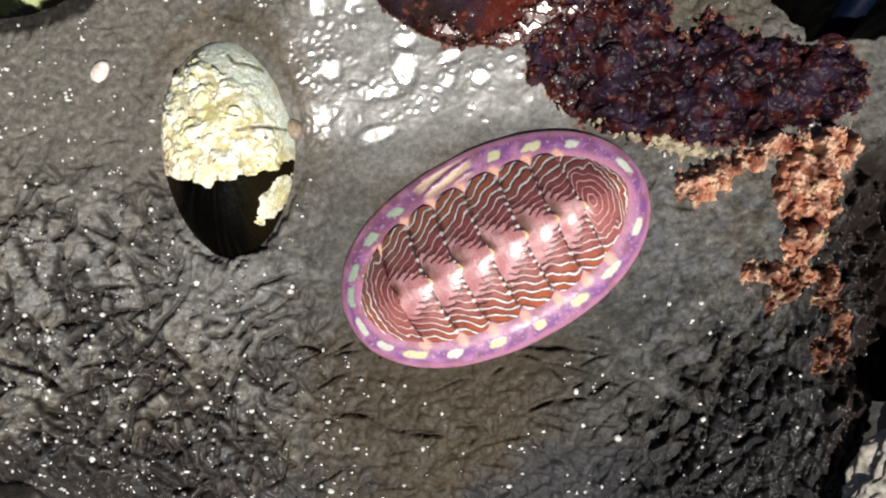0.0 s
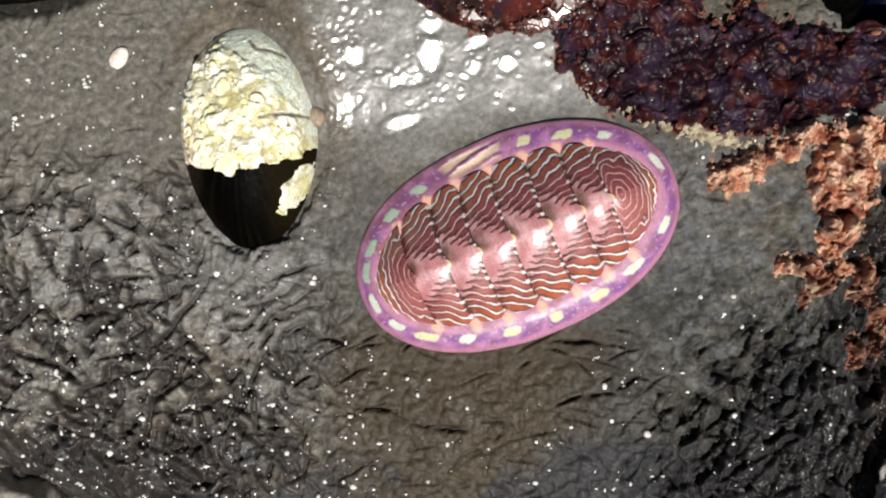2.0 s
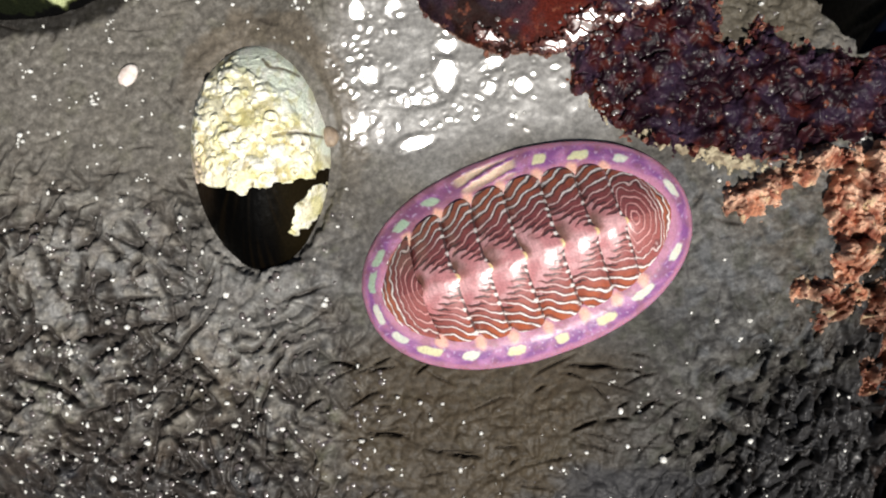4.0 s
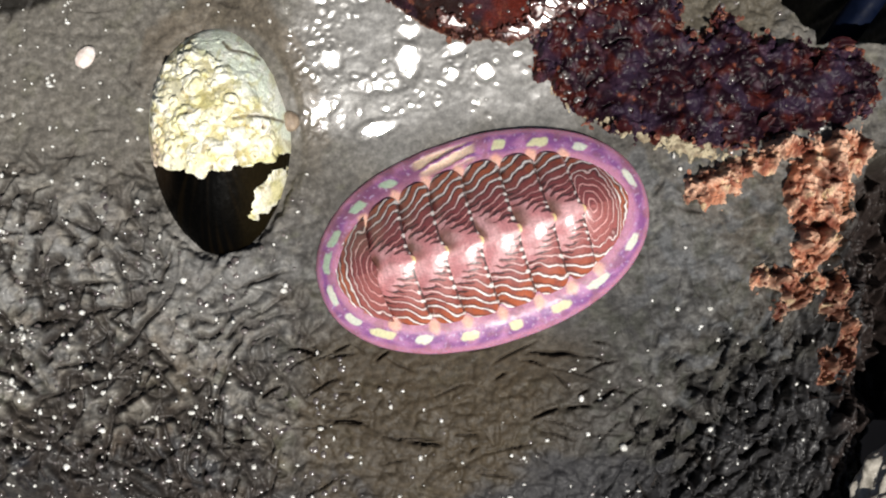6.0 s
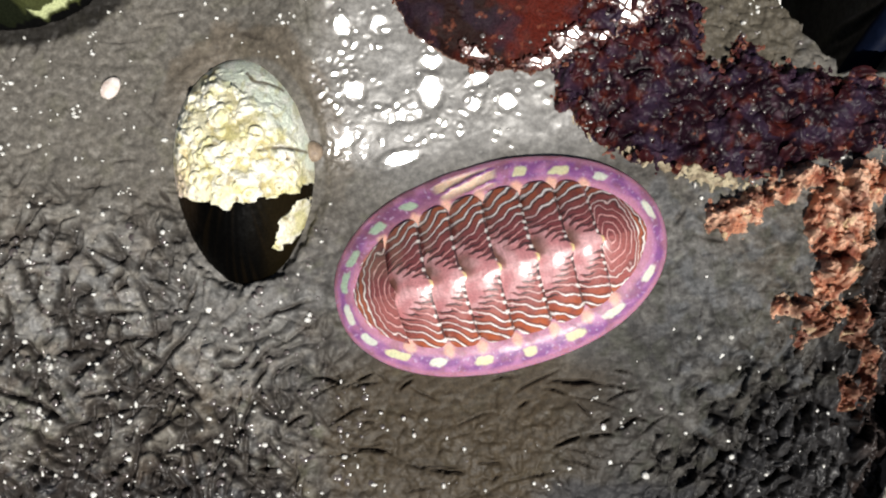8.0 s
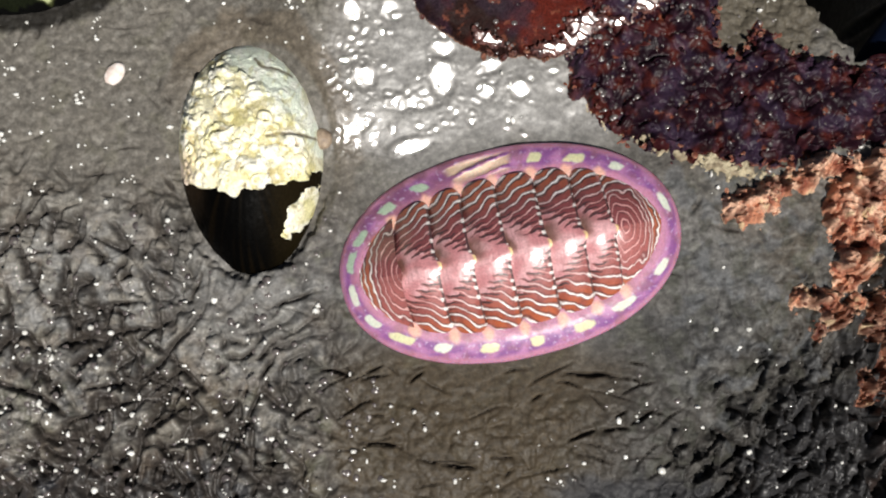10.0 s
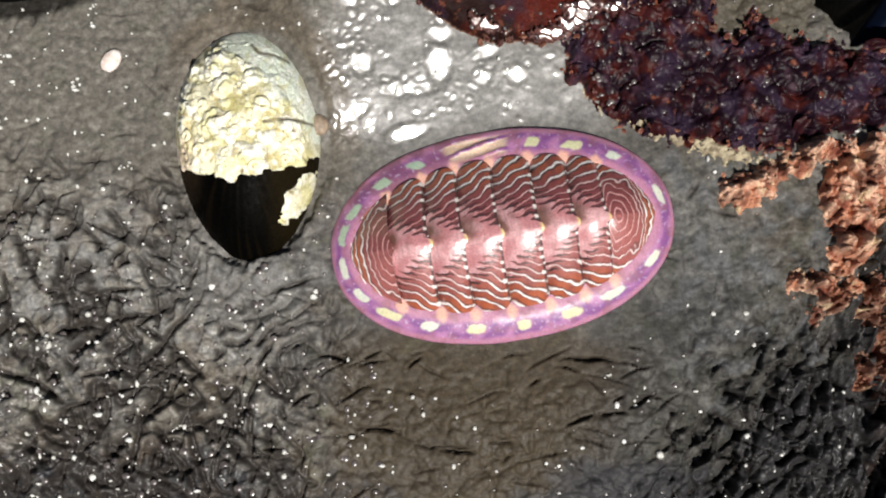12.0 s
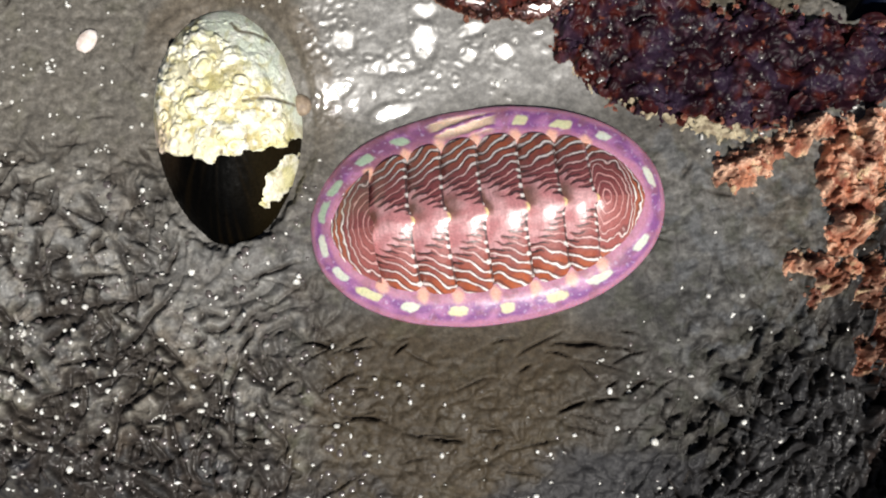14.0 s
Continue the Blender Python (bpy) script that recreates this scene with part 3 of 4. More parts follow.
def valve_colour(x, y, v, u, w, kind):
    """Wavy light lines edged in black on maroon to orange; a plain pink keel."""
    wob = 0.34 * perlin(x / 1.5 + 0.15 * w, w / 2.4, 201) + 0.06 * perlin(x / 0.5, w / 1.2, 202)
    if kind == "middle":
        us = np.clip(u, 0, 1)
        fall = 1.25 - 0.055 * np.clip(x, -10, 9)                 # the lines run out more steeply on the fore plates
        phase = (w - fall * (0.25 * us + 0.75 * us * us * (3 - 2 * us)) + wob) / (0.62 + 0.030 * w)
    else:
        phase = w / 0.76 + 2.0 * wob + 0.35 * perlin(x / 0.7, y / 0.7, 211) * step(1.5, 3.5, w)
    d = np.abs(phase - np.round(phase))
    under = phase - np.round(phase)
    out = step(2.5, 6.2, w + 0.5 * perlin(x / 2, y / 2, 203))
    ground = mixc(np.zeros(x.shape + (3,)) + (0.24, 0.048, 0.050), (0.39, 0.085, 0.026), out)
    ground = mixc(ground, (0.16, 0.025, 0.028), 0.55 * step(-0.1, 0.6, perlin(x / 1.3, y / 1.7, 204)))
    line = mixc(np.zeros(x.shape + (3,)) + (0.70, 0.33, 0.31), (0.86, 0.82, 0.80), step(2.4, 4.8, w))
    width = 0.048 + 0.035 * out + 0.04 * perlin(x / 0.8, y / 0.8, 205)
    if kind == "end":
        width = width + 0.02
        line = mixc(np.zeros(x.shape + (3,)) + (0.72, 0.36, 0.34), (0.86, 0.81, 0.77), step(2.6, 4.4, w))
    black = step(width + 0.20, width + 0.12, np.abs(under + 0.06)) * (0.46 + 0.48 * out)
    if kind == "end":
        ground, black = mixc(mixc(ground, (0.36, 0.085, 0.085), np.full(x.shape, 0.5)), (0.42, 0.11, 0.035), 0.8 * step(4.2, 5.0, w)), black * (0.65 + 0.35 * step(2.2, 4.0, w))
    # One flank paler, the other darker: sun haze and shade put into the colour.
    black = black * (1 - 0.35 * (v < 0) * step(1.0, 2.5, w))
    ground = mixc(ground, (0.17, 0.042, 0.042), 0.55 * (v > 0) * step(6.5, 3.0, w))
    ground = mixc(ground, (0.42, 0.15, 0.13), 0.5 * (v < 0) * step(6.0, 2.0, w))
    col = mixc(ground, (0.022, 0.010, 0.012), black)
    col = mixc(col, line, step(width + 0.06, width - 0.03, d))
    if kind == "middle":
        keel = (0.36 * (1 - u) + 0.06) * (1 + 0.35 * (v < 0)) + (0.08 * np.sin(phase * 2 * np.pi) + 0.05 * perlin(x / 0.5, y / 0.5, 212)) * step(0.5, 1.0, w)
        m = step(0.015, -0.015, np.abs(v) - keel)
        pink = mixc(np.zeros(x.shape + (3,)) + (0.50, 0.20, 0.21), (0.64, 0.35, 0.36), step(-0.4, 0.5, perlin(x / 2.2, y / 1.0, 206)))
        pink = mixc(pink, (0.34, 0.13, 0.14), 0.3 * step(0.0, 0.5, perlin(x / 0.30, y / 1.6, 209) + 0.4 * perlin(x / 0.12, y / 0.9, 210)))
        brown = step(0.62, 0.05, u) * step(0.26, 0.06, np.abs(v - 0.13)) * step(-0.5, 0.2, perlin(x / 1.5, y / 1.5, 207) + 0.2)
        pink = mixc(pink, (0.12, 0.050, 0.026), 0.9 * brown)
        tooth = step(-0.005, 0.01, np.abs(v) - keel) * step(0.15, 0.12, np.abs(v) - keel) * step(0.24, 0.32, d)
        col = mixc(mixc(col, (0.030, 0.012, 0.012), 0.95 * tooth), pink, m)
        beak = step(0.90, 0.96, u) * step(0.075, 0.04, np.abs(v))
        col = mixc(col, (0.74, 0.54, 0.25), beak)
        dots = step(0.89 - 0.02 * (v < 0), 0.93 - 0.02 * (v < 0), u) * (d < 0.21) * (np.abs(v) > 0.1) * step(-0.35, 0.15, perlin(x / 0.7, y / 0.7, 208))
        col = mixc(col, (0.84, 0.80, 0.76), 0.9 * dots)
        col = mixc(col, (0.04, 0.015, 0.015), 0.85 * step(0.92, 0.955, u) * (1 - dots) * (np.abs(v) > 0.1))
    return col


def build_valve(k, parent):
    cols = 230
    v = np.linspace(-1, 1, cols)[None, :]
    if k == 0:                                   # head plate: a half disc
        rows = 110
        u = np.linspace(0, 1, rows)[:, None]
        edge = SUTURES[0] + 0.35 * v ** 2 + 0.35 * np.exp(-(v / 0.12) ** 2)
        x = -14.15 + (edge + 14.15) * (1 - (1 - u) ** 1.6)
        kind = "end"
    elif k == 7:                                 # tail plate
        rows = 120
        u = np.linspace(0, 1, rows)[:, None]
        edge = SUTURES[6] - 0.5 + 0.35 * v ** 2
        x = edge + (14.15 - edge) * (1 - (1 - u) ** 1.6)
        kind = "end"
    else:
        rows = 120
        u = np.linspace(-0.12, 1, rows)[:, None]
        lap = 0.35 * v ** 2
        beak = 0.40 * np.exp(-(v / 0.10) ** 2)
        x = SUTURES[k - 1] + lap + u * (SUTURES[k] - SUTURES[k - 1] + beak)
        kind = "middle"
    x, v, u = np.broadcast_arrays(x, v, u)
    hw = half_width(x)
    if kind == "middle":
        hw = hw - 0.75 * np.abs(2 * np.clip(u, 0, 1) - 1) ** 4 + 0.15
    yr = ridge_y(x)
    y = yr + v * (hw - np.sign(v) * yr)
    z = dome(x, v)
    if kind == "middle":
        z = z + 0.50 * u + 0.34 * np.sin(np.pi * np.clip(u, 0, 1)) - 0.24
    elif k == 0:
        z = z + 0.36 * u ** 2
    else:
        apex = np.hypot((x - 10.7) / 1.6, (y + 0.2) / 2.2)
        z = z - 0.10 + 0.30 * np.exp(-apex ** 2)
    w = np.abs(v) * hw
    if k == 0:
        w = np.hypot((x - SUTURES[0] - 0.3) / 3.6, (y - yr) / 6.0) * 5.6
    elif k == 7:
        px_, py_ = np.where(x > 10.4, (x - 10.4) / 3.2, (x - 10.4) / 2.6), (y - yr) / 5.0
        w = (0.55 * np.hypot(px_, py_) + 0.45 * np.maximum(np.abs(px_) + 0.45 * np.abs(py_), np.abs(py_))) * 5.2
    z = z + 0.02 * fractal(x / 0.8, y / 0.8, 220 + k, 2)
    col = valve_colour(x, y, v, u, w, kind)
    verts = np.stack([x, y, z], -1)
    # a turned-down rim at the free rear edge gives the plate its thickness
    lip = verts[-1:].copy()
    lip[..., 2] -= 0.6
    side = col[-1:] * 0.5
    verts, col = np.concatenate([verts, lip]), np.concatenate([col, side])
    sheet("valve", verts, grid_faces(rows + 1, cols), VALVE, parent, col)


BLOTCHES = (  # angle, half-length in degrees, tone (0 cream, 1 green, 2 white)
    (64, 5, 0), (44, 5, 0), (27, 3, 2), (6, 4.5, 2), (-18, 4, 2), (-37, 5, 2), (-58, 6, 0), (-86, 5, 0), (-114, 5, 0),
    (-137, 4, 2), (-153, 5, 0), (-165, 3, 2), (-176, 4, 2), (172, 5, 1), (163, 4, 1), (149, 4, 1), (133, 4, 1))


def build_girdle(parent):
    turns, rows = 1200, 44
    phi = np.linspace(0, 2 * np.pi, turns, endpoint=False)[None, :]
    s = np.concatenate([[-0.35, -0.12], np.linspace(0, 1, rows - 2)])[:, None]
    phi, s = np.broadcast_arrays(phi, s)

    def oval(a, b, n):
        r = (np.abs(np.cos(phi) / a) ** n + np.abs(np.sin(phi) / b) ** n) ** (-1 / n)
        return r * np.cos(phi), r * np.sin(phi)
    wave = 1 + 0.008 * perlin(phi * 3.0, phi * 0, 231) * np.sin(phi / 2)
    ox, oy = oval(16.2, 9.95, 2.12)
    ix, iy = oval(13.4, 6.1, 2.2)
    t = np.clip(s, 0, 1)
    x, y = ox * wave * (1 - t) + ix * t, oy * wave * (1 - t) + (iy - 0.25) * t
    x, y = np.where(s < 0, ox * (1 + s * 0.4), x), np.where(s < 0, oy * (1 + s * 0.4), y)
    z = 0.08 + 1.35 * np.sin(np.clip(t * 1.25, 0, 1) * np.pi / 2) ** 0.75 + 0.20 * np.clip(t - 0.75, 0, 1)
    z = np.where(s < 0, 0.02, z) + 0.03 * fractal(x / 2.0, y / 2.0, 233, 2) * (t > 0.1)
    deg = np.degrees(np.arctan2(y, x))
    col = np.zeros(x.shape + (3,)) + (0.43, 0.19, 0.29)
    band = step(0.08, 0.20, t + 0.05 * perlin(deg / 9, t * 3, 235)) * step(0.66, 0.46, t + 0.06 * perlin(deg / 6, t * 3, 236))
    purple = mixc(np.zeros(x.shape + (3,)) + (0.22, 0.080, 0.245), (0.40, 0.175, 0.345), step(-0.3, 0.6, perlin(deg / 7, t * 4, 237)))
    col = mixc(col, purple, band)
    col = mixc(col, (0.26, 0.11, 0.13), 0.5 * step(0.0, 0.6, fractal(x / 1.8, y / 1.8, 239, 3)))
    # Shade on the girdle's upper left, put into the colour.
    girdle_shade = step(95, 115, deg) * step(172, 158, deg) * step(-0.5, 0.2, fractal(x / 1.6, y / 1.6, 245, 3))
    col = mixc(col, (0.19, 0.075, 0.11), 0.6 * girdle_shade)
    fleck = step(0.45, 0.6, perlin(x / 0.35, y / 0.35, 238)) * band
    col = mixc(col, (0.55, 0.45, 0.62), 0.5 * fleck)
    tones = np.array([(0.60, 0.58, 0.36), (0.34, 0.44, 0.33), (0.60, 0.62, 0.53)])
    for a, half, tone in BLOTCHES:
        off = np.abs((deg - a + 180) % 360 - 180) / ((0.95 if a < 0 else 0.82) * half)
        r = ((off * 0.95) ** 4 + ((t - 0.38) / 0.13) ** 4) ** 0.25 + 0.22 * fractal(x / 0.9, y / 0.9, 240 + tone, 3)
        col = mixc(col, tones[tone], step(1.05, 0.75, r))
    for sx in SUTURES:                            # pale points where the plates meet the skin
        for side in (-1, 1):
            px, py = sx + 0.3, side * (half_width(np.array(sx)) + 0.15) - 0.25
            r = np.hypot((x - px) / 0.75, (y - py) / 0.95) + 0.2 * perlin(x / 0.6, y / 0.6, 245)
            col = mixc(col, (0.72, 0.42, 0.30), 0.8 * step(1.0, 0.4, r))
    # a torn, cream-coloured fold on one side
    fold = np.clip(1 - np.abs(deg - 98) / 23, 0, 1)
    mark = step(0.05, 0.30, fold) * step(0.10, 0.22, t) * step(0.72, 0.5, t) * step(-0.75, -0.35, np.sin(t * 21 - deg * 0.15) + 0.45 * perlin(x, y * 2, 247))
    col = mixc(col, (0.66, 0.50, 0.34), 0.85 * mark)
    z = z - 0.16 * mark * step(0.0, 0.5, fold) - 0.10 * step(0.3, 0.8, fold) * np.sin(t * 22 - deg * 0.16) * band
    sheet("girdle", np.stack([x, y, z], -1), grid_faces(rows, turns, True)[:, ::-1], GIRDLE, parent, col, "mauve leathery girdle with cream and green blotches")


def build_foot(parent):
    bm = bmesh.new()
    bmesh.ops.create_cone(bm, cap_ends=True, segments=64, radius1=1, radius2=0.9, depth=1.0)
    for v in bm.verts:
        v.co = Vector((v.co.x * 12.5, v.co.y * 6.2, 0.5 + v.co.z * 0.9))
    part("foot", bm, plain("foot_flesh", (0.42, 0.22, 0.14), (0.55, 0.32, 0.22), 0.4), parent, "fleshy orange foot")


def build_chiton():
    ob = tagged(new("chiton"), "pink lined chiton with purple cream-spotted girdle crawling on wet rock", "chiton")
    build_girdle(ob)
    for k in range(8):
        build_valve(k, ob)
    build_foot(ob)
    return ob


chiton = build_chiton()


# ---- the encrusted shell beside it ----
def shell_form(phi, r, a, b, height, apex, lean, egg=0.0):
    """A tall cap: r from 0 at the apex to 1 at the rim."""
    ex, ey = a * np.cos(phi) * (1 + egg * np.sin(phi)), b * np.sin(phi)
    x, y = apex[0] * (1 - r) + ex * r, apex[1] * (1 - r) + ey * r
    z = height * (1 - r ** lean) ** (1 / 1.35)
    return x, y, z


def build_capped_shell():
    ob = tagged(new("limpet"), "tall black limpet shell thickly crusted with lime-yellow growth on wet rock", "limpet")
    ob.location = (-12.7 * MM, 15.35 * MM, -0.1 * MM)
    ob.rotation_euler = (0, 0, radians(4))
    a, b, height, apex = 6.75, 11.0, 6.2, (0.3, 1.0)
    turns, rows = 420, 190
    phi = np.linspace(0, 2 * np.pi, turns, endpoint=False)[None, :]
    r = np.linspace(0.002, 1, rows)[:, None]
    phi, r = np.broadcast_arrays(phi, r)
    x, y, z = shell_form(phi, r, a, b, height, apex, 2.6 - 1.0 * np.clip(np.sin(phi) - 0.4 * np.cos(phi), 0, 1), 0.10)
    rib = 0.10 * np.sin(phi * 34 + 0.5 * perlin(r * 4, phi * 3, 301)) * r + 0.06 * np.sin(r * 60)
    z = z + 0.12 * rib
    streak = step(0.0, 0.7, perlin(phi * 9, r * 1.5, 303))
    col = mixc(np.zeros(x.shape + (3,)) + (0.0009, 0.0008, 0.0007), (0.008, 0.005, 0.002), 0.4 * streak)
    col = mixc(col, (0.014, 0.010, 0.004), 0.7 * step(0.5, 4.0, x + 0.5 * perlin(x / 1.2, y / 3, 305)))
    col = mixc(col, (0.026, 0.017, 0.010), 0.8 * step(-3.2, -5.5, x + 0.6 * perlin(x / 1.2, y / 2, 307)) * step(-6.5, -3, y))
    sheet("shell", np.stack([x, y, z], -1), grid_faces(rows, turns, True), SHELL, ob, col, "bare black shell with brown streaks")

    dp = np.stack([np.roll(q, -1, 1) - np.roll(q, 1, 1) for q in (x, y, z)], -1)
    dr = np.stack([np.gradient(q, axis=0) for q in (x, y, z)], -1)
    nrm = np.cross(dr, dp)
    nrm = nrm / (np.linalg.norm(nrm, axis=-1, keepdims=True) + 1e-9)
    nrm[0] = (0, 0, 1)
    nrm = np.where(nrm[..., 2:] < 0, -nrm, nrm)

    def crust(name, mask, thick, colour, label):
        wx, wy = x + 0.4 * perlin(x / 1.6, y / 1.6 + z / 2, 311), y + 0.4 * perlin(x / 1.6, y / 1.6 + z / 2, 310)
        f1, own = lumps(wx / 1.7, wy / 1.7, z / 1.7, 312)
        g1, gown = lumps(wx / 0.75, wy / 0.75, z / 0.75, 315)
        b1, bown = lumps(wx / 3.1, wy / 3.1, z / 3.1, 317)
        lump = np.sqrt(np.clip(1 - (f1 / 0.62) ** 2, 0, 1)) * step(0.25, 0.5, own) * (0.2 + 0.9 * own)
        lump = lump + 1.0 * np.sqrt(np.clip(1 - (b1 / 0.7) ** 2, 0, 1)) * (bown - 0.2)
        bead = np.sqrt(np.clip(1 - (g1 / 0.60) ** 2, 0, 1)) * step(0.3, 0.5, gown)
        pit = step(0.20, 0.12, f1) * (own > 0.72)
        rough = fractal(x / 2.0, y / 2.0 + z / 2.5, 313, 2)
        h = step(0.0, 0.10, mask) * step(0.05, 0.35, split) * (thick * step(1.0, 0.75, r) * (0.15 + 0.80 * lump + 0.50 * bead - 1.0 * pit + 0.30 * rough))
        verts = np.stack([x, y, z], -1) + nrm * (np.maximum(h, 0.05 * step(0, 0.3, mask)) - 0.02)[..., None]
        faces = grid_faces(rows, turns, True)
        keep = (mask.ravel()[faces] > 0).any(1)
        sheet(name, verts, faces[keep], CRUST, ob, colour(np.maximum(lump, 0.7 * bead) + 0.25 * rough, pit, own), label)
    ragged = 0.55 * fractal(x / 1.8, y / 1.8, 321, 3)
    line = y + 3.9 - 0.05 * x * x + ragged
    body = np.minimum(step(0, 0.8, line) - 0.02, 1) * np.where(line > 0, 1, 0)
    smooth_zone = step(0.5, 3.0, 0.9 * (x - 1.6) + 0.75 * (y - 3.0) + fractal(x / 3, y / 3, 323, 2))

    def pale(lump, pit, own):
        c = mixc(np.zeros(x.shape + (3,)) + (0.90, 0.85, 0.60), (0.94, 0.92, 0.80), own)
        c = mixc(c, (0.72, 0.66, 0.20), 0.5 * step(0.1, 0.5, perlin(x / 1.6, y / 1.6, 325)) * (1 - smooth_zone))
        c = mixc(c, (0.80, 0.56, 0.42), 0.6 * step(-3, -5.5, x) * step(2, -1, y))
        c = mixc(c, (0.74, 0.83, 0.70), 0.8 * smooth_zone)
        c = mixc(c, (0.92, 0.92, 0.82), 0.7 * smooth_zone * step(0.0, 0.5, fractal(x / 1.4 + 3, y / 2.4, 331, 3)))
        c = mixc(c, (0.46, 0.43, 0.14), 0.45 * step(0.1, 0.6, fractal(x / 0.75, y / 0.75 + z / 1.1, 333, 3)))
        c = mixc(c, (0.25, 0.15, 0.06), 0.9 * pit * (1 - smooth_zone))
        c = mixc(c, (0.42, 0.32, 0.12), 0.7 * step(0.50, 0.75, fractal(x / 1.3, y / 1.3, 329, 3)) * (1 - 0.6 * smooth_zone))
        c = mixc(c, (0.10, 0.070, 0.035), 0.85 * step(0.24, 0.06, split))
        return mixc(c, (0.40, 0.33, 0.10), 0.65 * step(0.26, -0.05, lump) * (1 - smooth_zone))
    def scar(points):
        """Distance to a bent line through the points."""
        d = np.full(x.shape, 9.0)
        for (ax, ay), (bx, by) in zip(points, points[1:]):
            t = np.clip(((x - ax) * (bx - ax) + (y - ay) * (by - ay)) / ((bx - ax) ** 2 + (by - ay) ** 2), 0, 1)
            d = np.minimum(d, np.hypot(x - ax - t * (bx - ax), y - ay - t * (by - ay)))
        return d + 0.10 * perlin(x / 0.5, y / 0.5, 335)
    split = np.minimum(scar(((1.1, 9.0), (1.8, 8.0), (3.2, 7.8), (4.4, 7.2))), scar(((2.3, 1.0), (4.1, 1.3), (6.2, 1.2))))
    split = np.minimum(split, np.hypot((x + 2.1) / 1.6, (y - 1.8) / 1.0))
    split = np.minimum(split, np.hypot((x - 0.1) / 0.8, (y + 3.4) / 1.6))
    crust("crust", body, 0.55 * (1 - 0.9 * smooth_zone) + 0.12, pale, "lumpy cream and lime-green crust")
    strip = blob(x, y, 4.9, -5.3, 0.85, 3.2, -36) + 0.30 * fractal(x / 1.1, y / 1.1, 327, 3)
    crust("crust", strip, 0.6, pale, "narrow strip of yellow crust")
    # ring-shaped mouths of small tubes in the crust
    a1, a2 = np.meshgrid(np.linspace(0, 2 * np.pi, 22, endpoint=False), np.linspace(0, 2 * np.pi, 10, endpoint=False), indexing="ij")
    tube = np.stack([(0.42 + 0.20 * np.cos(a2)) * np.cos(a1), (0.42 + 0.20 * np.cos(a2)) * np.sin(a1), 0.24 * np.sin(a2) + 0.05 * np.sin(3 * a1)], -1)
    quads = [(p * 10 + q, (p + 1) % 22 * 10 + q, (p + 1) % 22 * 10 + (q + 1) % 10, p * 10 + (q + 1) % 10) for p in range(22) for q in range(10)]
    tint = np.zeros((220, 3)) + (0.92, 0.86, 0.60)
    mouths = ((-4.1, 2.0), (-4.7, 0.5), (-3.5, -1.1), (-1.8, 6.3), (-1.1, -1.8), (2.2, 2.5), (3.7, -2.3), (1.2, -2.9), (4.7, -1.2), (-2.5, 5.7), (-0.3, 0.1), (-1.2, -2.8), (-3.1, 3.0), (-4.2, 3.8), (-0.2, -1.3))
    first = None
    for k, (px_, py_) in enumerate(mouths):
        at = np.unravel_index(np.argmin((x - px_) ** 2 + (y - py_) ** 2), x.shape)
        if first is None:
            first = sheet("tube_mouth", tube, np.array(quads), CRUST, ob, tint, "pale ring-shaped tube mouth")
            ring = first
        else:
            ring = tagged(new("tube_mouth", first.data), "pale ring-shaped tube mouth")
            ring.parent = ob
        spot = (Vector((x[at], y[at], z[at])) + (0.20 + 0.22 * ((k * 29) % 5) / 4) * Vector(nrm[at])) * MM
        size = 0.6 + 0.75 * ((k * 37) % 11) / 10
        ring.matrix_local = Matrix.LocRotScale(spot, Vector(nrm[at]).to_track_quat("Z", "Y"), (size, size * (0.85 + 0.25 * ((k * 17) % 7) / 6), size))
    return ob


build_capped_shell()


def build_far_shell():
    """A dark green shell at the far left corner, with a chipped pale rim."""
    ob = tagged(new("limpet"), "dark olive-green shell with a chipped pale rim on the rock", "limpet")
    ob.location = (-37.2 * MM, 36.0 * MM, -0.2 * MM)
    turns, rows = 500, 200
    phi = np.linspace(0, 2 * np.pi, turns, endpoint=False)[None, :]
    r = np.linspace(0.003, 1, rows)[:, None]
    phi, r = np.broadcast_arrays(phi, r)
    x, y, z = shell_form(phi, r, 11.5, 7.0, 8.0, (-2.0, 1.0), 2.2)
    z = z + 0.12 * np.sin(phi * 26) * r
    col = mixc(np.zeros(x.shape + (3,)) + (0.008, 0.010, 0.005), (0.040, 0.046, 0.016), 0.8 * step(-0.1, 0.6, fractal(x / 2, y / 2, 341, 3)))
    side = step(0.62, 0.50, np.abs(phi - 5.72 + 0.10 * perlin(x / 2, y / 2, 346)))
    ragged = r + 0.035 * fractal(x / 1.6, y / 1.6, 344, 4)
    rim = step(0.870, 0.885, ragged) * step(0.940, 0.925, ragged) * step(0.40, 0.33, np.abs(phi - 5.50 + 0.10 * perlin(x / 2, y / 2, 346)))
    patch = step(0.44, 0.47, ragged) * step(0.72, 0.69, ragged + 0.20 * perlin(x / 2.0, y / 2.0, 345)) * side
    rim = np.maximum(rim, 0.85 * patch)
    col = mixc(col, (0.085, 0.095, 0.034), 0.5 * step(0.70, 0.75, ragged) * side * (1 - rim))
    # Black outer band: shadow under the shell put into its colour.
    col = mixc(col, (0.003, 0.003, 0.003), step(0.945, 0.96, ragged))
    col = mixc(col, (0.46, 0.50, 0.26), rim)
    sheet("shell", np.stack([x, y, z + 0.2 * rim], -1), grid_faces(rows, turns, True), SHELL, ob, col)


build_far_shell()


# ---- growth on the rock ----
def mat_sheet(name, field, lift, colour, material, parent, box, label="", cell=0.11):
    """A growth that follows the rock inside field > 0."""
    x, y = np.meshgrid(np.arange(box[0], box[1], cell), np.arange(box[2], box[3], cell))
    f = field(x, y)
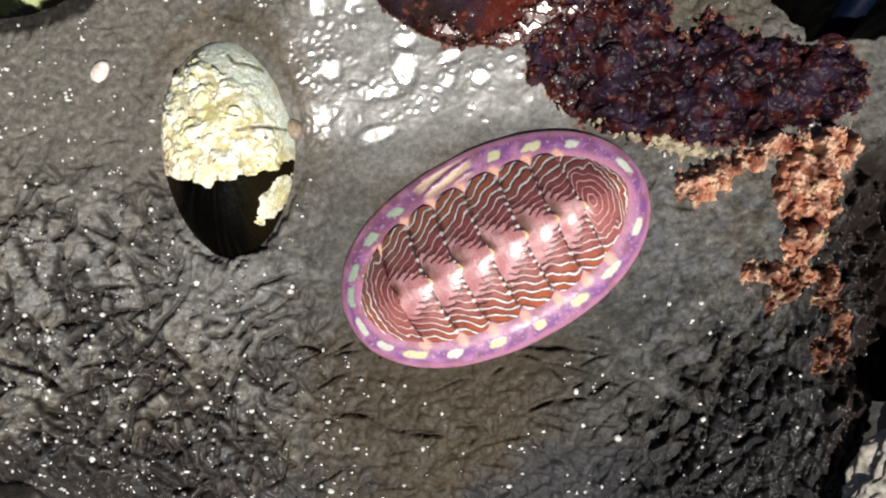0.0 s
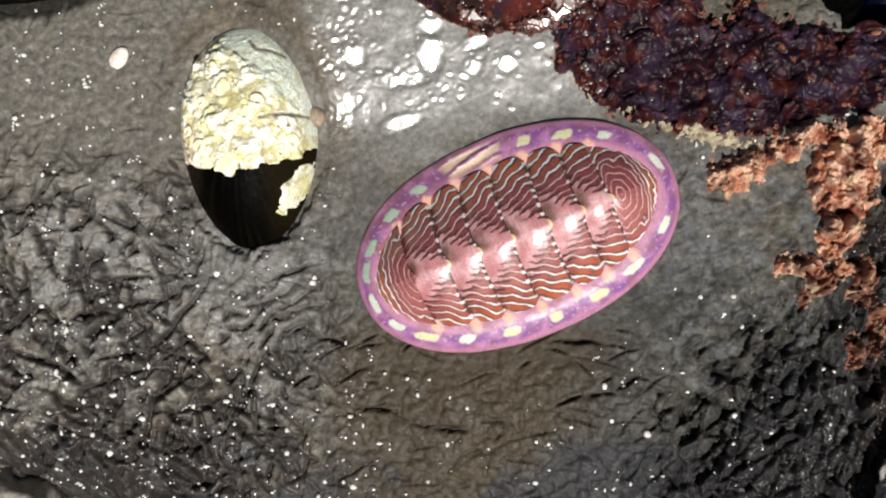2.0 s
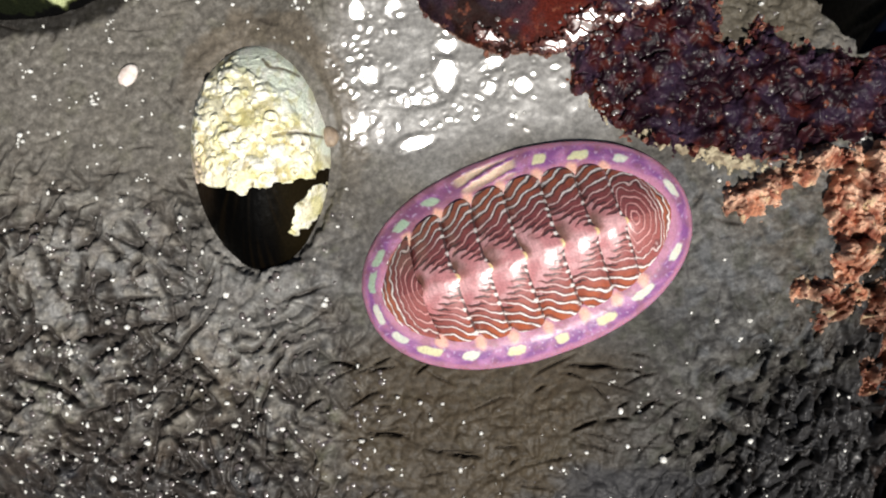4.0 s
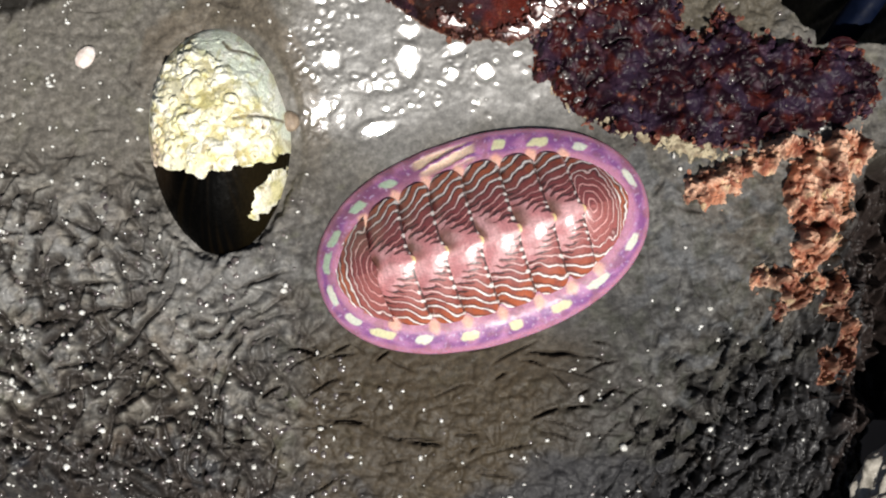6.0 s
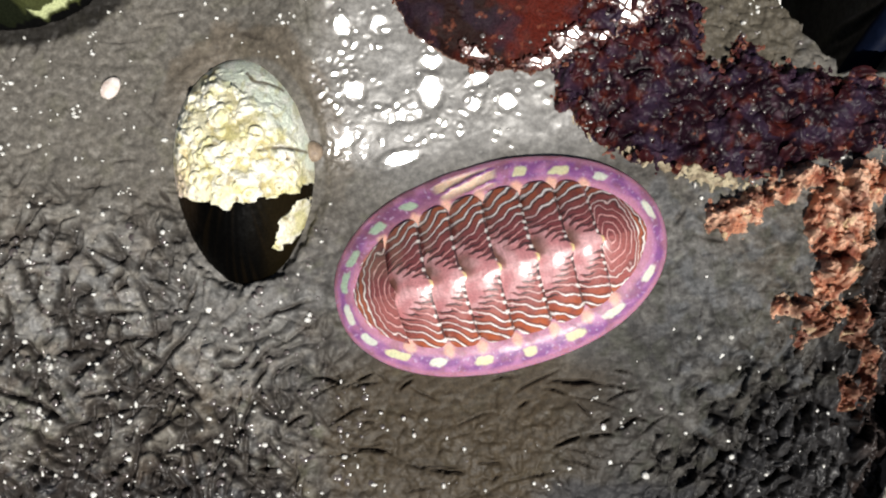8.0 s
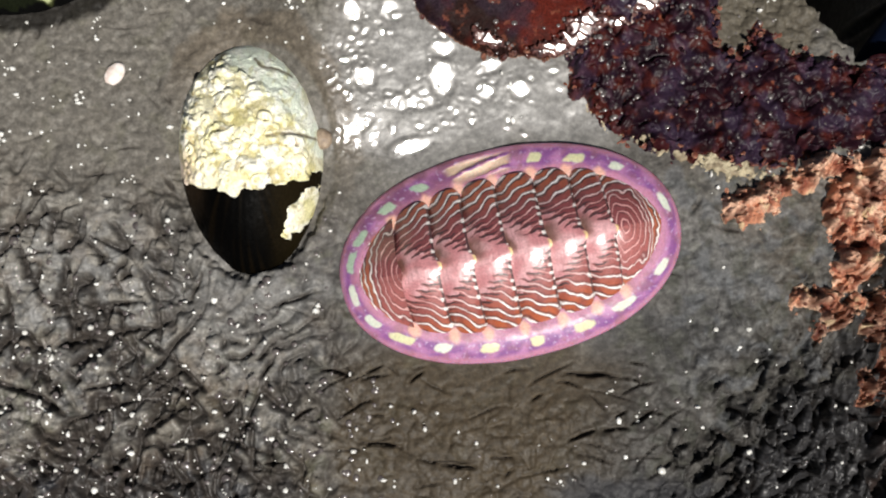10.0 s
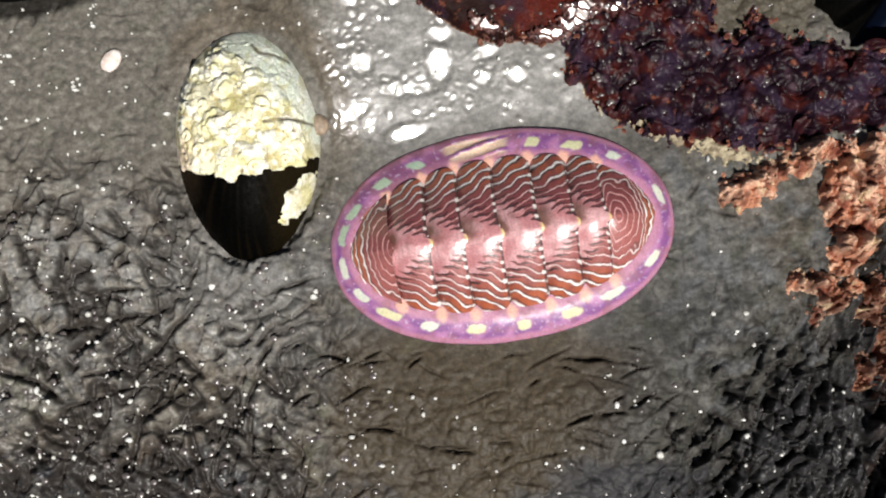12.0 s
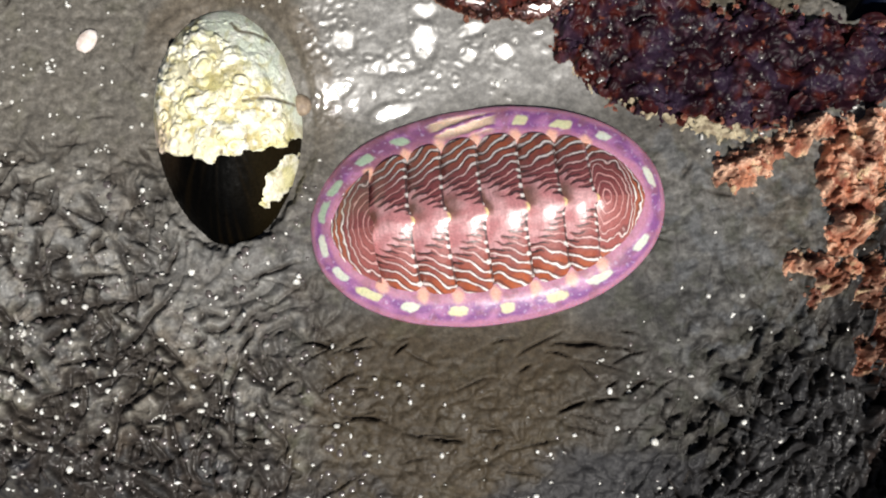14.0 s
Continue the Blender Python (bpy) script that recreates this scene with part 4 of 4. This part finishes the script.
    z = rock_height(x, y) + lift(x, y, f) - 0.25 * step(0.03, -0.05, f)
    faces = grid_faces(*x.shape)
    keep = (f.ravel()[faces] > -0.03).any(1)
    return sheet(name, np.stack([x, y, z], -1), faces[keep], material, parent, colour(x, y, f), label)


def fronds(name, count, field, lift, box, size, colours, edge, material, parent, seed, label="", up=0.5, low=0.02):
    """Many small ruffled blades lying over one another on a growth."""
    rng = np.random.RandomState(seed)
    spots = np.stack([rng.uniform(box[0], box[1], count * 6), rng.uniform(box[2], box[3], count * 6)], -1)
    f = field(spots[:, 0], spots[:, 1])
    spots, f = spots[f > low][:count], f[f > low][:count]
    n = len(spots)
    base = np.stack([spots[:, 0], spots[:, 1], rock_height(spots[:, 0], spots[:, 1]) + lift(spots[:, 0], spots[:, 1], f) - 0.15], -1)
    a = rng.uniform(0, 2 * np.pi, n)
    tilt = rng.uniform(0.05, 1.0, n) ** 1.3 * up * np.pi
    out = np.stack([np.cos(a) * np.cos(tilt), np.sin(a) * np.cos(tilt), np.sin(tilt)], -1)
    side = np.stack([-np.sin(a), np.cos(a), np.zeros(n)], -1)
    nrm = np.cross(side, out)
    length, wide = rng.uniform(0.35, 1.0, n) ** 1.5 * size * 1.3, rng.uniform(0.35, 1.1, n) * size
    p1, p2 = rng.uniform(0, 6.3, n), rng.uniform(0, 6.3, n)
    pick = rng.uniform(0, 1, n) ** 1.6
    tone = mixc(np.zeros((n, 3)) + colours[0], colours[1], pick)
    rows, cols, m, k = [], [], 6, 7
    for q in range(m):
        lv = q / (m - 1)
        for c in range(k):
            sv = c / (k - 1) * 2 - 1
            w = wide * 0.5 * (0.35 + 0.65 * math.sin(0.4 + 2.0 * lv)) * sv
            cup = size * (0.16 * (sv * sv - 0.3) * (0.3 + lv) + 0.09 * (0.3 + lv) * np.sin(sv * 4 + p1) + 0.07 * np.sin(lv * 6 + p2) - 0.18 * lv * lv * up)
            reach = length * lv * (1 - 0.22 * sv * sv + 0.10 * np.sin(sv * 5 + p2))
            rows.append(base + out * reach[:, None] + side * w[:, None] + nrm * cup[:, None])
            rim = max(lv ** 6, abs(sv) ** 5 * lv ** 0.5)
            cols.append(mixc(tone, edge, np.full(n, rim * 0.75) * (0.3 + 0.7 * pick)))
    verts, col = np.stack(rows, 1), np.stack(cols, 1)
    quads = [(q * k + c, q * k + c + 1, (q + 1) * k + c + 1, (q + 1) * k + c) for q in range(m - 1) for c in range(k - 1)]
    faces = (np.arange(n)[:, None, None] * (m * k) + np.array(quads)[None]).reshape(-1, 4)
    ob = sheet(name, verts, faces, material, parent, col.reshape(-1, 3), label)
    return tagged(ob, kind="stuff")


def ragged_union(blobs, seed, rough=0.22, scale=1.6):
    def field(x, y):
        m = np.full(np.shape(x), -9.0)
        for b in blobs:
            m = np.maximum(m, blob(x, y, *b) * max(min(b[2], b[3]) / 4, 0.3))
        return m + rough * fractal(x / scale, y / scale, seed, 4, 0.6)
    return field


turf_field = ragged_union(((26, 23, 10, 6.5, -25), (36, 20.5, 12, 5.5, 5), (45.8, 21.0, 4.6, 4.2, 8), (27.5, 29, 4.2, 5, 0), (35.5, 25, 2.6, 3.2, 0), (24, 31, 6, 5, 0)), 401)
blade_field = ragged_union(((11, 33.5, 10.5, 8.5, -20), (19, 35, 8, 6, 0)), 411, 0.10, 3.0)
orange_field = ragged_union(((34.2, 11.2, 2.5, 1.9, 10), (37.5, 13.2, 3.4, 1.1, 10), (41.5, 15, 4.2, 1.3, 5), (44.2, 10.8, 3.3, 4.4, 0), (46.8, 14.5, 3.0, 2.3, 30), (43.9, 6.2, 2.2, 2.2, 0),
                             (43.0, 3.9, 1.9, 1.0, 30), (39.0, 2.7, 1.4, 1.2, 0), (41.5, 2.8, 2.4, 0.8, 20), (41.3, 1.0, 1.1, 2.0, -20), (46.6, 1.6, 1.3, 2.2, -15), (46.6, -0.4, 2.2, 0.8, -25), (43.2, 4.0, 2.4, 0.9, 35), (44.6, 2.2, 1.2, 1.3, 0), (42.9, 1.0, 0.8, 1.6, 10),
                             (48.6, -2.6, 1.0, 2.2, 5), (48.4, -5.2, 1.3, 1.8, 0), (46.6, -5.4, 1.3, 1.5, 10), (46.8, -7.0, 1.0, 0.9, 0)), 421, 0.17, 1.6)
fringe_field = ragged_union(((26, 17.2, 6.5, 0.8, -25), (32, 15.2, 4, 0.9, -15)), 425, 0.22, 1.0)


def turf_lift(x, y, f):
    wx, wy = x + 0.9 * perlin(x / 2.1, y / 2.1, 430), y + 0.9 * perlin(x / 2.1, y / 2.1, 429)
    f1, f2, own = cells(wx / 2.7, wy / 2.3, 431)
    g1, g2, gown = cells(wx / 1.05, wy / 0.95, 432)
    lobe = np.sqrt(np.clip(1 - (f1 / 0.8) ** 2, 0, 1)) * (0.5 + 0.9 * own)
    bud = np.sqrt(np.clip(1 - (g1 / 0.75) ** 2, 0, 1)) * (0.3 + 0.8 * gown)
    return step(0.0, 0.40, f) * (0.7 + 0.9 * lobe + 0.28 * bud + 0.45 * fractal(x / 2.6, y / 2.6, 433, 3, 0.45) )


def crumple(x, y, seed):
    """Rounded folds that meet in sharp creases, about 0 to 1."""
    wx, wy = x + 0.5 * perlin(x / 2.4, y / 2.4, seed + 7), y + 0.5 * perlin(x / 2.4, y / 2.4, seed + 8)
    fold = lambda k, q: np.sqrt(np.clip(np.abs(perlin(wx / k, wy / k, seed + q)) * 1.6, 0, 1))
    return 0.55 * fold(2.6, 0) + 0.30 * fold(1.15, 1) + 0.15 * fold(0.5, 2)


def orange_lift(x, y, f):
    return step(0.0, 0.30, f) * (0.1 + 3.2 * crumple(x, y, 441) + 0.5 * fractal(x / 3.5, y / 3.5, 443, 2))


def blade_lift(x, y, f):
    return step(0.0, 0.25, f) * (0.9 + 0.22 * fractal(x / 5, y / 5, 451, 3)) + 0.25 * step(0.0, 0.6, f)


def turf_colour(x, y, f):
    c = mixc(np.zeros(x.shape + (3,)) + (0.009, 0.003, 0.006), (0.045, 0.008, 0.006), step(0.0, 0.7, fractal(x / 2.4, y / 2.4, 461, 4) + 0.5 * step(28, 18, x)))
    c = mixc(c, (0.024, 0.014, 0.028), 0.85 * step(0.0, 0.5, fractal(x / 3.2, y / 3.2, 463, 3)))
    c = mixc(c, (0.24, 0.075, 0.040), 0.6 * step(0.60, 0.95, fractal(x / 1.1, y / 1.1, 465, 3)))
    # Small violet-grey highlights put into the colour.
    c = mixc(c, (0.085, 0.042, 0.060), 0.35 * step(0.2, 0.8, fractal(x / 1.5, y / 1.5, 468, 3)))
    return mixc(c, (0.30, 0.11, 0.06), 0.75 * step(0.12, 0.0, f) * step(-0.2, 0.3, perlin(x / 1.5, y / 1.5, 467)))


def orange_colour(x, y, f):
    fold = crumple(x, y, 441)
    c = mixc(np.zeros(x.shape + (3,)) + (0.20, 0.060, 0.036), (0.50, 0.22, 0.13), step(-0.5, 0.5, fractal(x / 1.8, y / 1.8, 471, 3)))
    # Highlights on the crests and shade in the creases, put into the colour.
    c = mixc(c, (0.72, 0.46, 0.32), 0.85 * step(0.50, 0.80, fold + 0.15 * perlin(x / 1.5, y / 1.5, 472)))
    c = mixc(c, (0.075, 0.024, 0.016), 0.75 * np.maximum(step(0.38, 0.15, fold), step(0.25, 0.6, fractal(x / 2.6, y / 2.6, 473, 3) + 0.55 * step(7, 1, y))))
    c = mixc(c, (0.66, 0.50, 0.30), 0.7 * step(0.50, 0.75, fractal(x / 1.3, y / 1.3, 475, 3)))
    # Near strand darker: its shade is put into the colour.
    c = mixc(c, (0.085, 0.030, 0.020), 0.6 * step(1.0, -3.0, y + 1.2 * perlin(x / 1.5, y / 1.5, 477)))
    return mixc(c, (0.60, 0.42, 0.29), 0.7 * step(0.10, 0.0, f) * step(-4, 0, y) * step(-0.3, 0.3, perlin(x / 1.2, y / 1.2, 476)))


def blade_colour(x, y, f):
    c = mixc(np.zeros(x.shape + (3,)) + (0.016, 0.007, 0.006), (0.070, 0.010, 0.006), step(-0.3, 0.5, fractal(x / 4, y / 4, 481, 4) + 0.5 * step(8, 16, x) - 0.2))
    c = mixc(c, (0.020, 0.012, 0.020), 0.7 * step(0.1, 0.6, fractal(x / 4, y / 4, 483, 3) + 0.4 * step(8, 4, x)))
    c = mixc(c, (0.16, 0.050, 0.028), 0.6 * step(0.45, 0.8, fractal(x / 1.0, y / 1.0, 485, 3)))
    return mixc(c, (0.42, 0.26, 0.19), 0.8 * step(0.05, 0.0, f))


def build_growths():
    box = (14, 54, 10, 38)
    ob = tagged(new("red_algae"), "dark purple-red tufted algae matted on the wet rock", "algae")
    mat_sheet("mat", turf_field, turf_lift, turf_colour, TURF, ob, box)
    fronds("frond", 60, turf_field, turf_lift, box, 1.0, ((0.006, 0.002, 0.006), (0.040, 0.008, 0.008)), (0.07, 0.020, 0.018), TURF, ob, 14, "short curled dark red fronds", 0.22)
    fronds("frond", 40, turf_field, turf_lift, box, 1.8, ((0.010, 0.003, 0.006), (0.040, 0.008, 0.009)), (0.07, 0.018, 0.014), TURF, ob, 5, "ruffled dark red fronds", 0.05)
    fronds("frond", 12, turf_field, turf_lift, box, 0.7, ((0.06, 0.015, 0.012), (0.34, 0.13, 0.07)), (0.55, 0.30, 0.18), CORAL, ob, 6, "bleached orange frond tips", 0.12)
    fronds("frond", 110, lambda x, y: 0.35 - np.abs(turf_field(x, y) - 0.15), turf_lift, box, 0.65, ((0.07, 0.015, 0.014), (0.22, 0.07, 0.045)), (0.50, 0.28, 0.17), CORAL, ob, 8, "curled pale-edged margin", 0.3, 0.2)
    ob = tagged(new("red_algae"), "smooth brown-red algal crust with a thin pale edge", "algae")
    mat_sheet("mat", blade_field, blade_lift, blade_colour, BLADE, ob, (-4, 32, 22, 40))
    fronds("lobe", 130, lambda x, y: 0.2 - np.abs(blade_field(x, y) - 0.1), blade_lift, (-4, 32, 22, 40), 0.8, ((0.05, 0.012, 0.010), (0.26, 0.11, 0.07)), (0.42, 0.24, 0.16), CORAL, ob, 12, "curled pale-edged margin", 0.2, 0.08)
    box = (28, 54, -12, 20)
    ob = tagged(new("coralline_crust"), "orange-brown knobbly crust growing over the rock's flank", "coralline algae")
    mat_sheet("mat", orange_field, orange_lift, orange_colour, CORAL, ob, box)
    fronds("frond", 60, orange_field, orange_lift, box, 0.75, ((0.10, 0.03, 0.02), (0.45, 0.21, 0.13)), (0.60, 0.40, 0.27), CORAL, ob, 9, "small pale-edged lobes", 0.16)
    ob = tagged(new("coralline_crust"), "thin cream lime crust fringing the red algae", "coralline algae")
    mat_sheet("mat", fringe_field, lambda x, y, f: step(0, 0.2, f) * 0.35, lambda x, y, f: mixc(np.zeros(x.shape + (3,)) + (0.42, 0.36, 0.24), (0.25, 0.20, 0.13), step(-0.3, 0.4, fractal(x, y, 491, 3))), CRUST, ob, (18, 38, 12, 24))


build_growths()


# ---- loose bits ----
def pebble(name, x, y, rx, ry, rz, turn, material, label, category, seed=0):
    bm = bmesh.new()
    bmesh.ops.create_icosphere(bm, subdivisions=4, radius=1.0)
    for v in bm.verts:
        n = 1 + 0.10 * noise.noise(v.co * 1.7 + Vector((seed, 0, 0))) + 0.03 * noise.noise(v.co * 6)
        v.co = Vector((v.co.x * rx * n, v.co.y * ry * n, v.co.z * rz * n))
    ob = part(name, bm, material, None)
    z = float(rock_height(np.array(x), np.array(y)))
    ob.matrix_world = pose(x * MM, y * MM, (z + rz * 0.55) * MM, 0, 0, turn)
    return tagged(ob, label, category)


pebble("pebble", -25.7, 23.4, 0.85, 1.15, 0.6, -35, PEBBLE, "small pinkish white pebble lying on wet rock", "pebble")


def build_sand():
    """Pale sand grains and droplets stuck over the rock; some stand in for sparkles."""
    rng = np.random.RandomState(3)
    bm = bmesh.new()
    bmesh.ops.create_icosphere(bm, subdivisions=2, radius=1.0)
    ball = np.array([v.co[:] for v in bm.verts])
    tri = np.array([[v.index for v in f.verts] for f in bm.faces])
    bm.free()
    spots = np.stack([rng.uniform(-38, 46, 4000), rng.uniform(-21, 36, 4000)], -1)
    x, y = spots.T
    dense = 0.10 + 0.14 * step(10, 18, y) * step(0, -10, x) + 0.35 * step(4, -14, x) * step(16, 0, y) + 0.15 * step(0, -14, y)
    free = (turf_field(x, y) < 0) & (orange_field(x, y) < 0) & (blade_field(x, y) < 0) & (blob(x, y, 13, 6, 18.5, 13, 15) < 0) & (blob(x, y, -12.6, 14.6, 7.5, 11) < 0)
    spots = spots[free & (rng.uniform(0, 1, 4000) < 0.55 * dense)]
    # Added clusters; some white grains here imitate glints of the wet rock.
    for cx, cy, count in ((-27.5, 28.5, 7), (-36, 24, 5), (-36, 17, 5), (-29, 21.5, 6), (-33, 12, 5), (-24, 13, 5), (-20, 9, 6), (-8.5, 29.5, 8), (-30, -3, 8), (-31, -8, 6), (21, -6, 5), (24, -8, 5), (36.5, 30.5, 5), (39.5, 32.0, 6), (36.5, 33.5, 6)):
        spots = np.concatenate([spots, rng.normal(0, 0.5, (count, 2)) + (cx, cy)])
    n = len(spots)
    size = 0.10 + 0.20 * rng.uniform(0, 1, n) ** 2.2
    z = rock_height(spots[:, 0], spots[:, 1])
    mid = np.stack([spots[:, 0], spots[:, 1], z + size * 0.4], -1)
    stretch = rng.uniform(0.55, 1.35, (n, 1, 3)) * rng.uniform(0.75, 1.2, (n, len(ball), 1))
    verts = mid[:, None] + ball[None] * stretch * size[:, None, None]
    faces = (np.arange(n)[:, None, None] * len(ball) + tri[None]).reshape(-1, 3)
    ob = sheet("sand_grains", verts, faces, GRAIN)
    tagged(ob, "scattered white sand grains stuck to wet rock, some standing in for sparkles", "sand", kind="stuff")


build_sand()


def build_droplets():
    """Flat beads of water caught on the algae and the rock."""
    rng = np.random.RandomState(9)
    bm = bmesh.new()
    bmesh.ops.create_icosphere(bm, subdivisions=3, radius=1.0)
    ball = np.array([v.co[:] for v in bm.verts])
    tri = np.array([[v.index for v in f.verts] for f in bm.faces])
    bm.free()
    groups = []
    for cx, cy, spread, count in ((24.5, 31.0, 1.6, 60), (22.0, 32.0, 1.6, 20), (18.0, 27.3, 1.1, 40), (13.0, 25.0, 3.0, 26), (22.0, 25.0, 3.2, 40), (9.0, 26.5, 2.0, 16), (31.0, 26.5, 5.0, 40), (36.0, 20.0, 7.0, 30), (36.0, 31.5, 3.5, 24), (25.0, 23.5, 4.0, 30), (21.0, 22.0, 1.5, 20)):
        groups.append(rng.normal(0, spread, (count, 2)) + (cx, cy))
    groups.append(np.stack([rng.uniform(-38, 0, 420), rng.uniform(-21, 10, 420)], -1))
    groups.append(np.stack([rng.uniform(-5, 30, 40), rng.uniform(-20, -4, 40)], -1))
    spots = np.concatenate(groups)
    x, y = spots.T
    spots = spots[(blob(x, y, 13, 6, 18.5, 13, 15) < 0) & (blob(x, y, -12.6, 14.6, 7.5, 11) < 0)]
    x, y = spots.T
    spots = spots[(wetness(x, y) < 0.3) | (turf_field(x, y) > 0) | (blade_field(x, y) > 0)]
    x, y = spots.T
    n = len(spots)
    z = rock_height(x, y)
    for field, lift in ((turf_field, turf_lift), (blade_field, blade_lift)):
        f = field(x, y)
        z = np.where(f > 0, np.maximum(z, rock_height(x, y) + lift(x, y, f)), z)
    size = (0.10 + 0.20 * rng.uniform(0, 1, n) ** 2.5) * np.where(x < 0, 1.35, 1.0)
    verts = np.stack([x, y, z + 0.05 * size], -1)[:, None] + ball[None] * np.stack([size * rng.uniform(0.8, 1.3, n), size, 0.42 * size], -1)[:, None]
    faces = (np.arange(n)[:, None, None] * len(ball) + tri[None]).reshape(-1, 3)
    water = Nodes("water_bead")
    mat = water.done(water.ramp(water.noise(2.0, 4), [(0.35, (0.05, 0.04, 0.04)), (0.7, (0.14, 0.12, 0.11))]), 0.3, None, 0.6, 1.0, 0.20)
    ob = sheet("water_droplets", verts, faces, mat)
    pool = ragged_union(((24.5, 31.0, 1.5, 2.4, -35), (22.0, 32.2, 2.0, 0.9, 0), (18.2, 27.3, 2.0, 1.2, 40), (15.5, 25.6, 1.8, 0.6, 10), (25.5, 33.5, 1.0, 1.2, 0), (21.5, 28.0, 0.8, 0.5, 0), (9.5, 26.2, 1.6, 0.5, -20)), 501, 0.16, 0.8)

    def fill(x, y, f):
        """Small tilted facets of trapped water, each about a millimetre wide."""
        ix, iy = np.floor(x / 0.9), np.floor(y / 0.9)
        best, cx, cy, own = np.full(x.shape, 9.0), x * 0, y * 0, x * 0
        for a in (-1, 0, 1):
            for b in (-1, 0, 1):
                px_, py_ = (ix + a + hash2(ix + a, iy + b, 505)) * 0.9, (iy + b + hash2(ix + a, iy + b, 506)) * 0.9
                d = np.hypot(px_ - x, py_ - y)
                near = d < best
                cx, cy, own, best = np.where(near, px_, cx), np.where(near, py_, cy), np.where(near, hash2(ix + a, iy + b, 507), own), np.where(near, d, best)
        level = rock_base(cx, cy) + 2.0 + (-0.047 + 0.10 * (own - 0.5)) * (x - cx) + (0.397 + 0.12 * (own - 0.5)) * (y - cy)
        return level - rock_height(x, y)
    film = Nodes("water_film")
    wet = film.done(film.ramp(film.noise(2.0, 4), [(0.35, (0.02, 0.006, 0.006)), (0.7, (0.16, 0.06, 0.045))]), 0.45, film.bump(film.noise(2.0, 1), 0.1, 0.05), 0.5, 1.0, 0.14)
    puddle = mat_sheet("water_film", pool, fill, lambda x, y, f: np.ones(x.shape + (3,)), wet, None, (6, 30, 22, 36), "", 0.1)
    tagged(puddle, "glinting films of water caught on red algae", "water", kind="stuff")
    tagged(ob, "glinting water droplets caught on algae and wet rock", "water droplets", kind="stuff")


build_droplets()
pebble("barnacle", -6.0, 17.2, 0.9, 1.0, 0.7, 20, plain("barnacle_shell", (0.13, 0.085, 0.055), (0.42, 0.33, 0.24), 0.5, 1.4, bump=0.2), "small brownish barnacle at the foot of the crusted shell", "barnacle", 4)


def build_blue_blade():
    """A dark blue strap in the crevice at the far right corner."""
    bm = bmesh.new()
    rows = []
    for k in range(25):
        t = k / 24
        x, y, z = 47.8 + 10 * t, 25.0 + 17 * t - 3 * t * t, -11 + 5 * math.sin(t * 2.2)
        row = []
        for c in range(9):
            s = c / 8 - 0.5
            row.append((x - 2.4 * s, y + 2.0 * s, z + 1.2 * math.cos(s * 3.0) + 0.15 * math.sin(t * 9 + s * 4)))
        row += [(px, py, pz - 0.6) for px, py, pz in reversed(row)]
        rows.append([bm.verts.new(p) for p in row])
    for a, b in zip(rows, rows[1:]):
        for c in range(18):
            bm.faces.new((a[c], a[(c + 1) % 18], b[(c + 1) % 18], b[c]))
    bm.faces.new(rows[0])
    bm.faces.new(rows[-1][::-1])
    tagged(part("seaweed_blade", bm, BLUE, None), "dark blue strap-like seaweed blade lying in a crevice", "seaweed")


build_blue_blade()


CRAWL = [
    (0.0, pose(0.01387, 0.00514, CRAWL_Z, 0, 0, 26.12)),
    (0.5, pose(0.01375, 0.00521, CRAWL_Z, 0, 0, 25.06)),
    (1.0, pose(0.01363, 0.00533, CRAWL_Z, 0, 0, 23.75)),
    (1.5, pose(0.01348, 0.00545, CRAWL_Z, 0, 0, 22.61)),
    (2.0, pose(0.01338, 0.00557, CRAWL_Z, 0, 0, 21.59)),
    (2.5, pose(0.01328, 0.00564, CRAWL_Z, 0, 0, 20.81)),
    (2.7, pose(0.01323, 0.00570, CRAWL_Z, 0, 0, 20.43)),
    (5.0, pose(0.01259, 0.00599, CRAWL_Z, 0, 0, 17.56)),
    (5.5, pose(0.01249, 0.00602, CRAWL_Z, 0, 0, 17.16)),
    (6.0, pose(0.01238, 0.00605, CRAWL_Z, 0, 0, 17.10)),
    (6.5, pose(0.01232, 0.00614, CRAWL_Z, 0, 0, 16.29)),
    (7.0, pose(0.01217, 0.00627, CRAWL_Z, 0, 0, 15.62)),
    (7.5, pose(0.01204, 0.00635, CRAWL_Z, 0, 0, 15.09)),
    (7.7, pose(0.01199, 0.00637, CRAWL_Z, 0, 0, 14.99)),
    (9.8, pose(0.01173, 0.00672, CRAWL_Z, 0, 0, 12.62)),
    (10.0, pose(0.01167, 0.00672, CRAWL_Z, 0, 0, 12.37)),
    (10.5, pose(0.01153, 0.00674, CRAWL_Z, 0, 0, 11.63)),
    (11.0, pose(0.01141, 0.00680, CRAWL_Z, 0, 0, 10.44)),
    (11.5, pose(0.01130, 0.00686, CRAWL_Z, 0, 0, 9.26)),
    (12.0, pose(0.01118, 0.00694, CRAWL_Z, 0, 0, 8.62)),
    (12.5, pose(0.01110, 0.00700, CRAWL_Z, 0, 0, 8.00)),
    (13.0, pose(0.01099, 0.00704, CRAWL_Z, 0, 0, 7.55)),
    (13.5, pose(0.01093, 0.00707, CRAWL_Z, 0, 0, 7.06)),
    (14.0, pose(0.01091, 0.00708, CRAWL_Z, 0, 0, 6.90)),
]


def motions():
    walk(chiton, CRAWL)


motions()
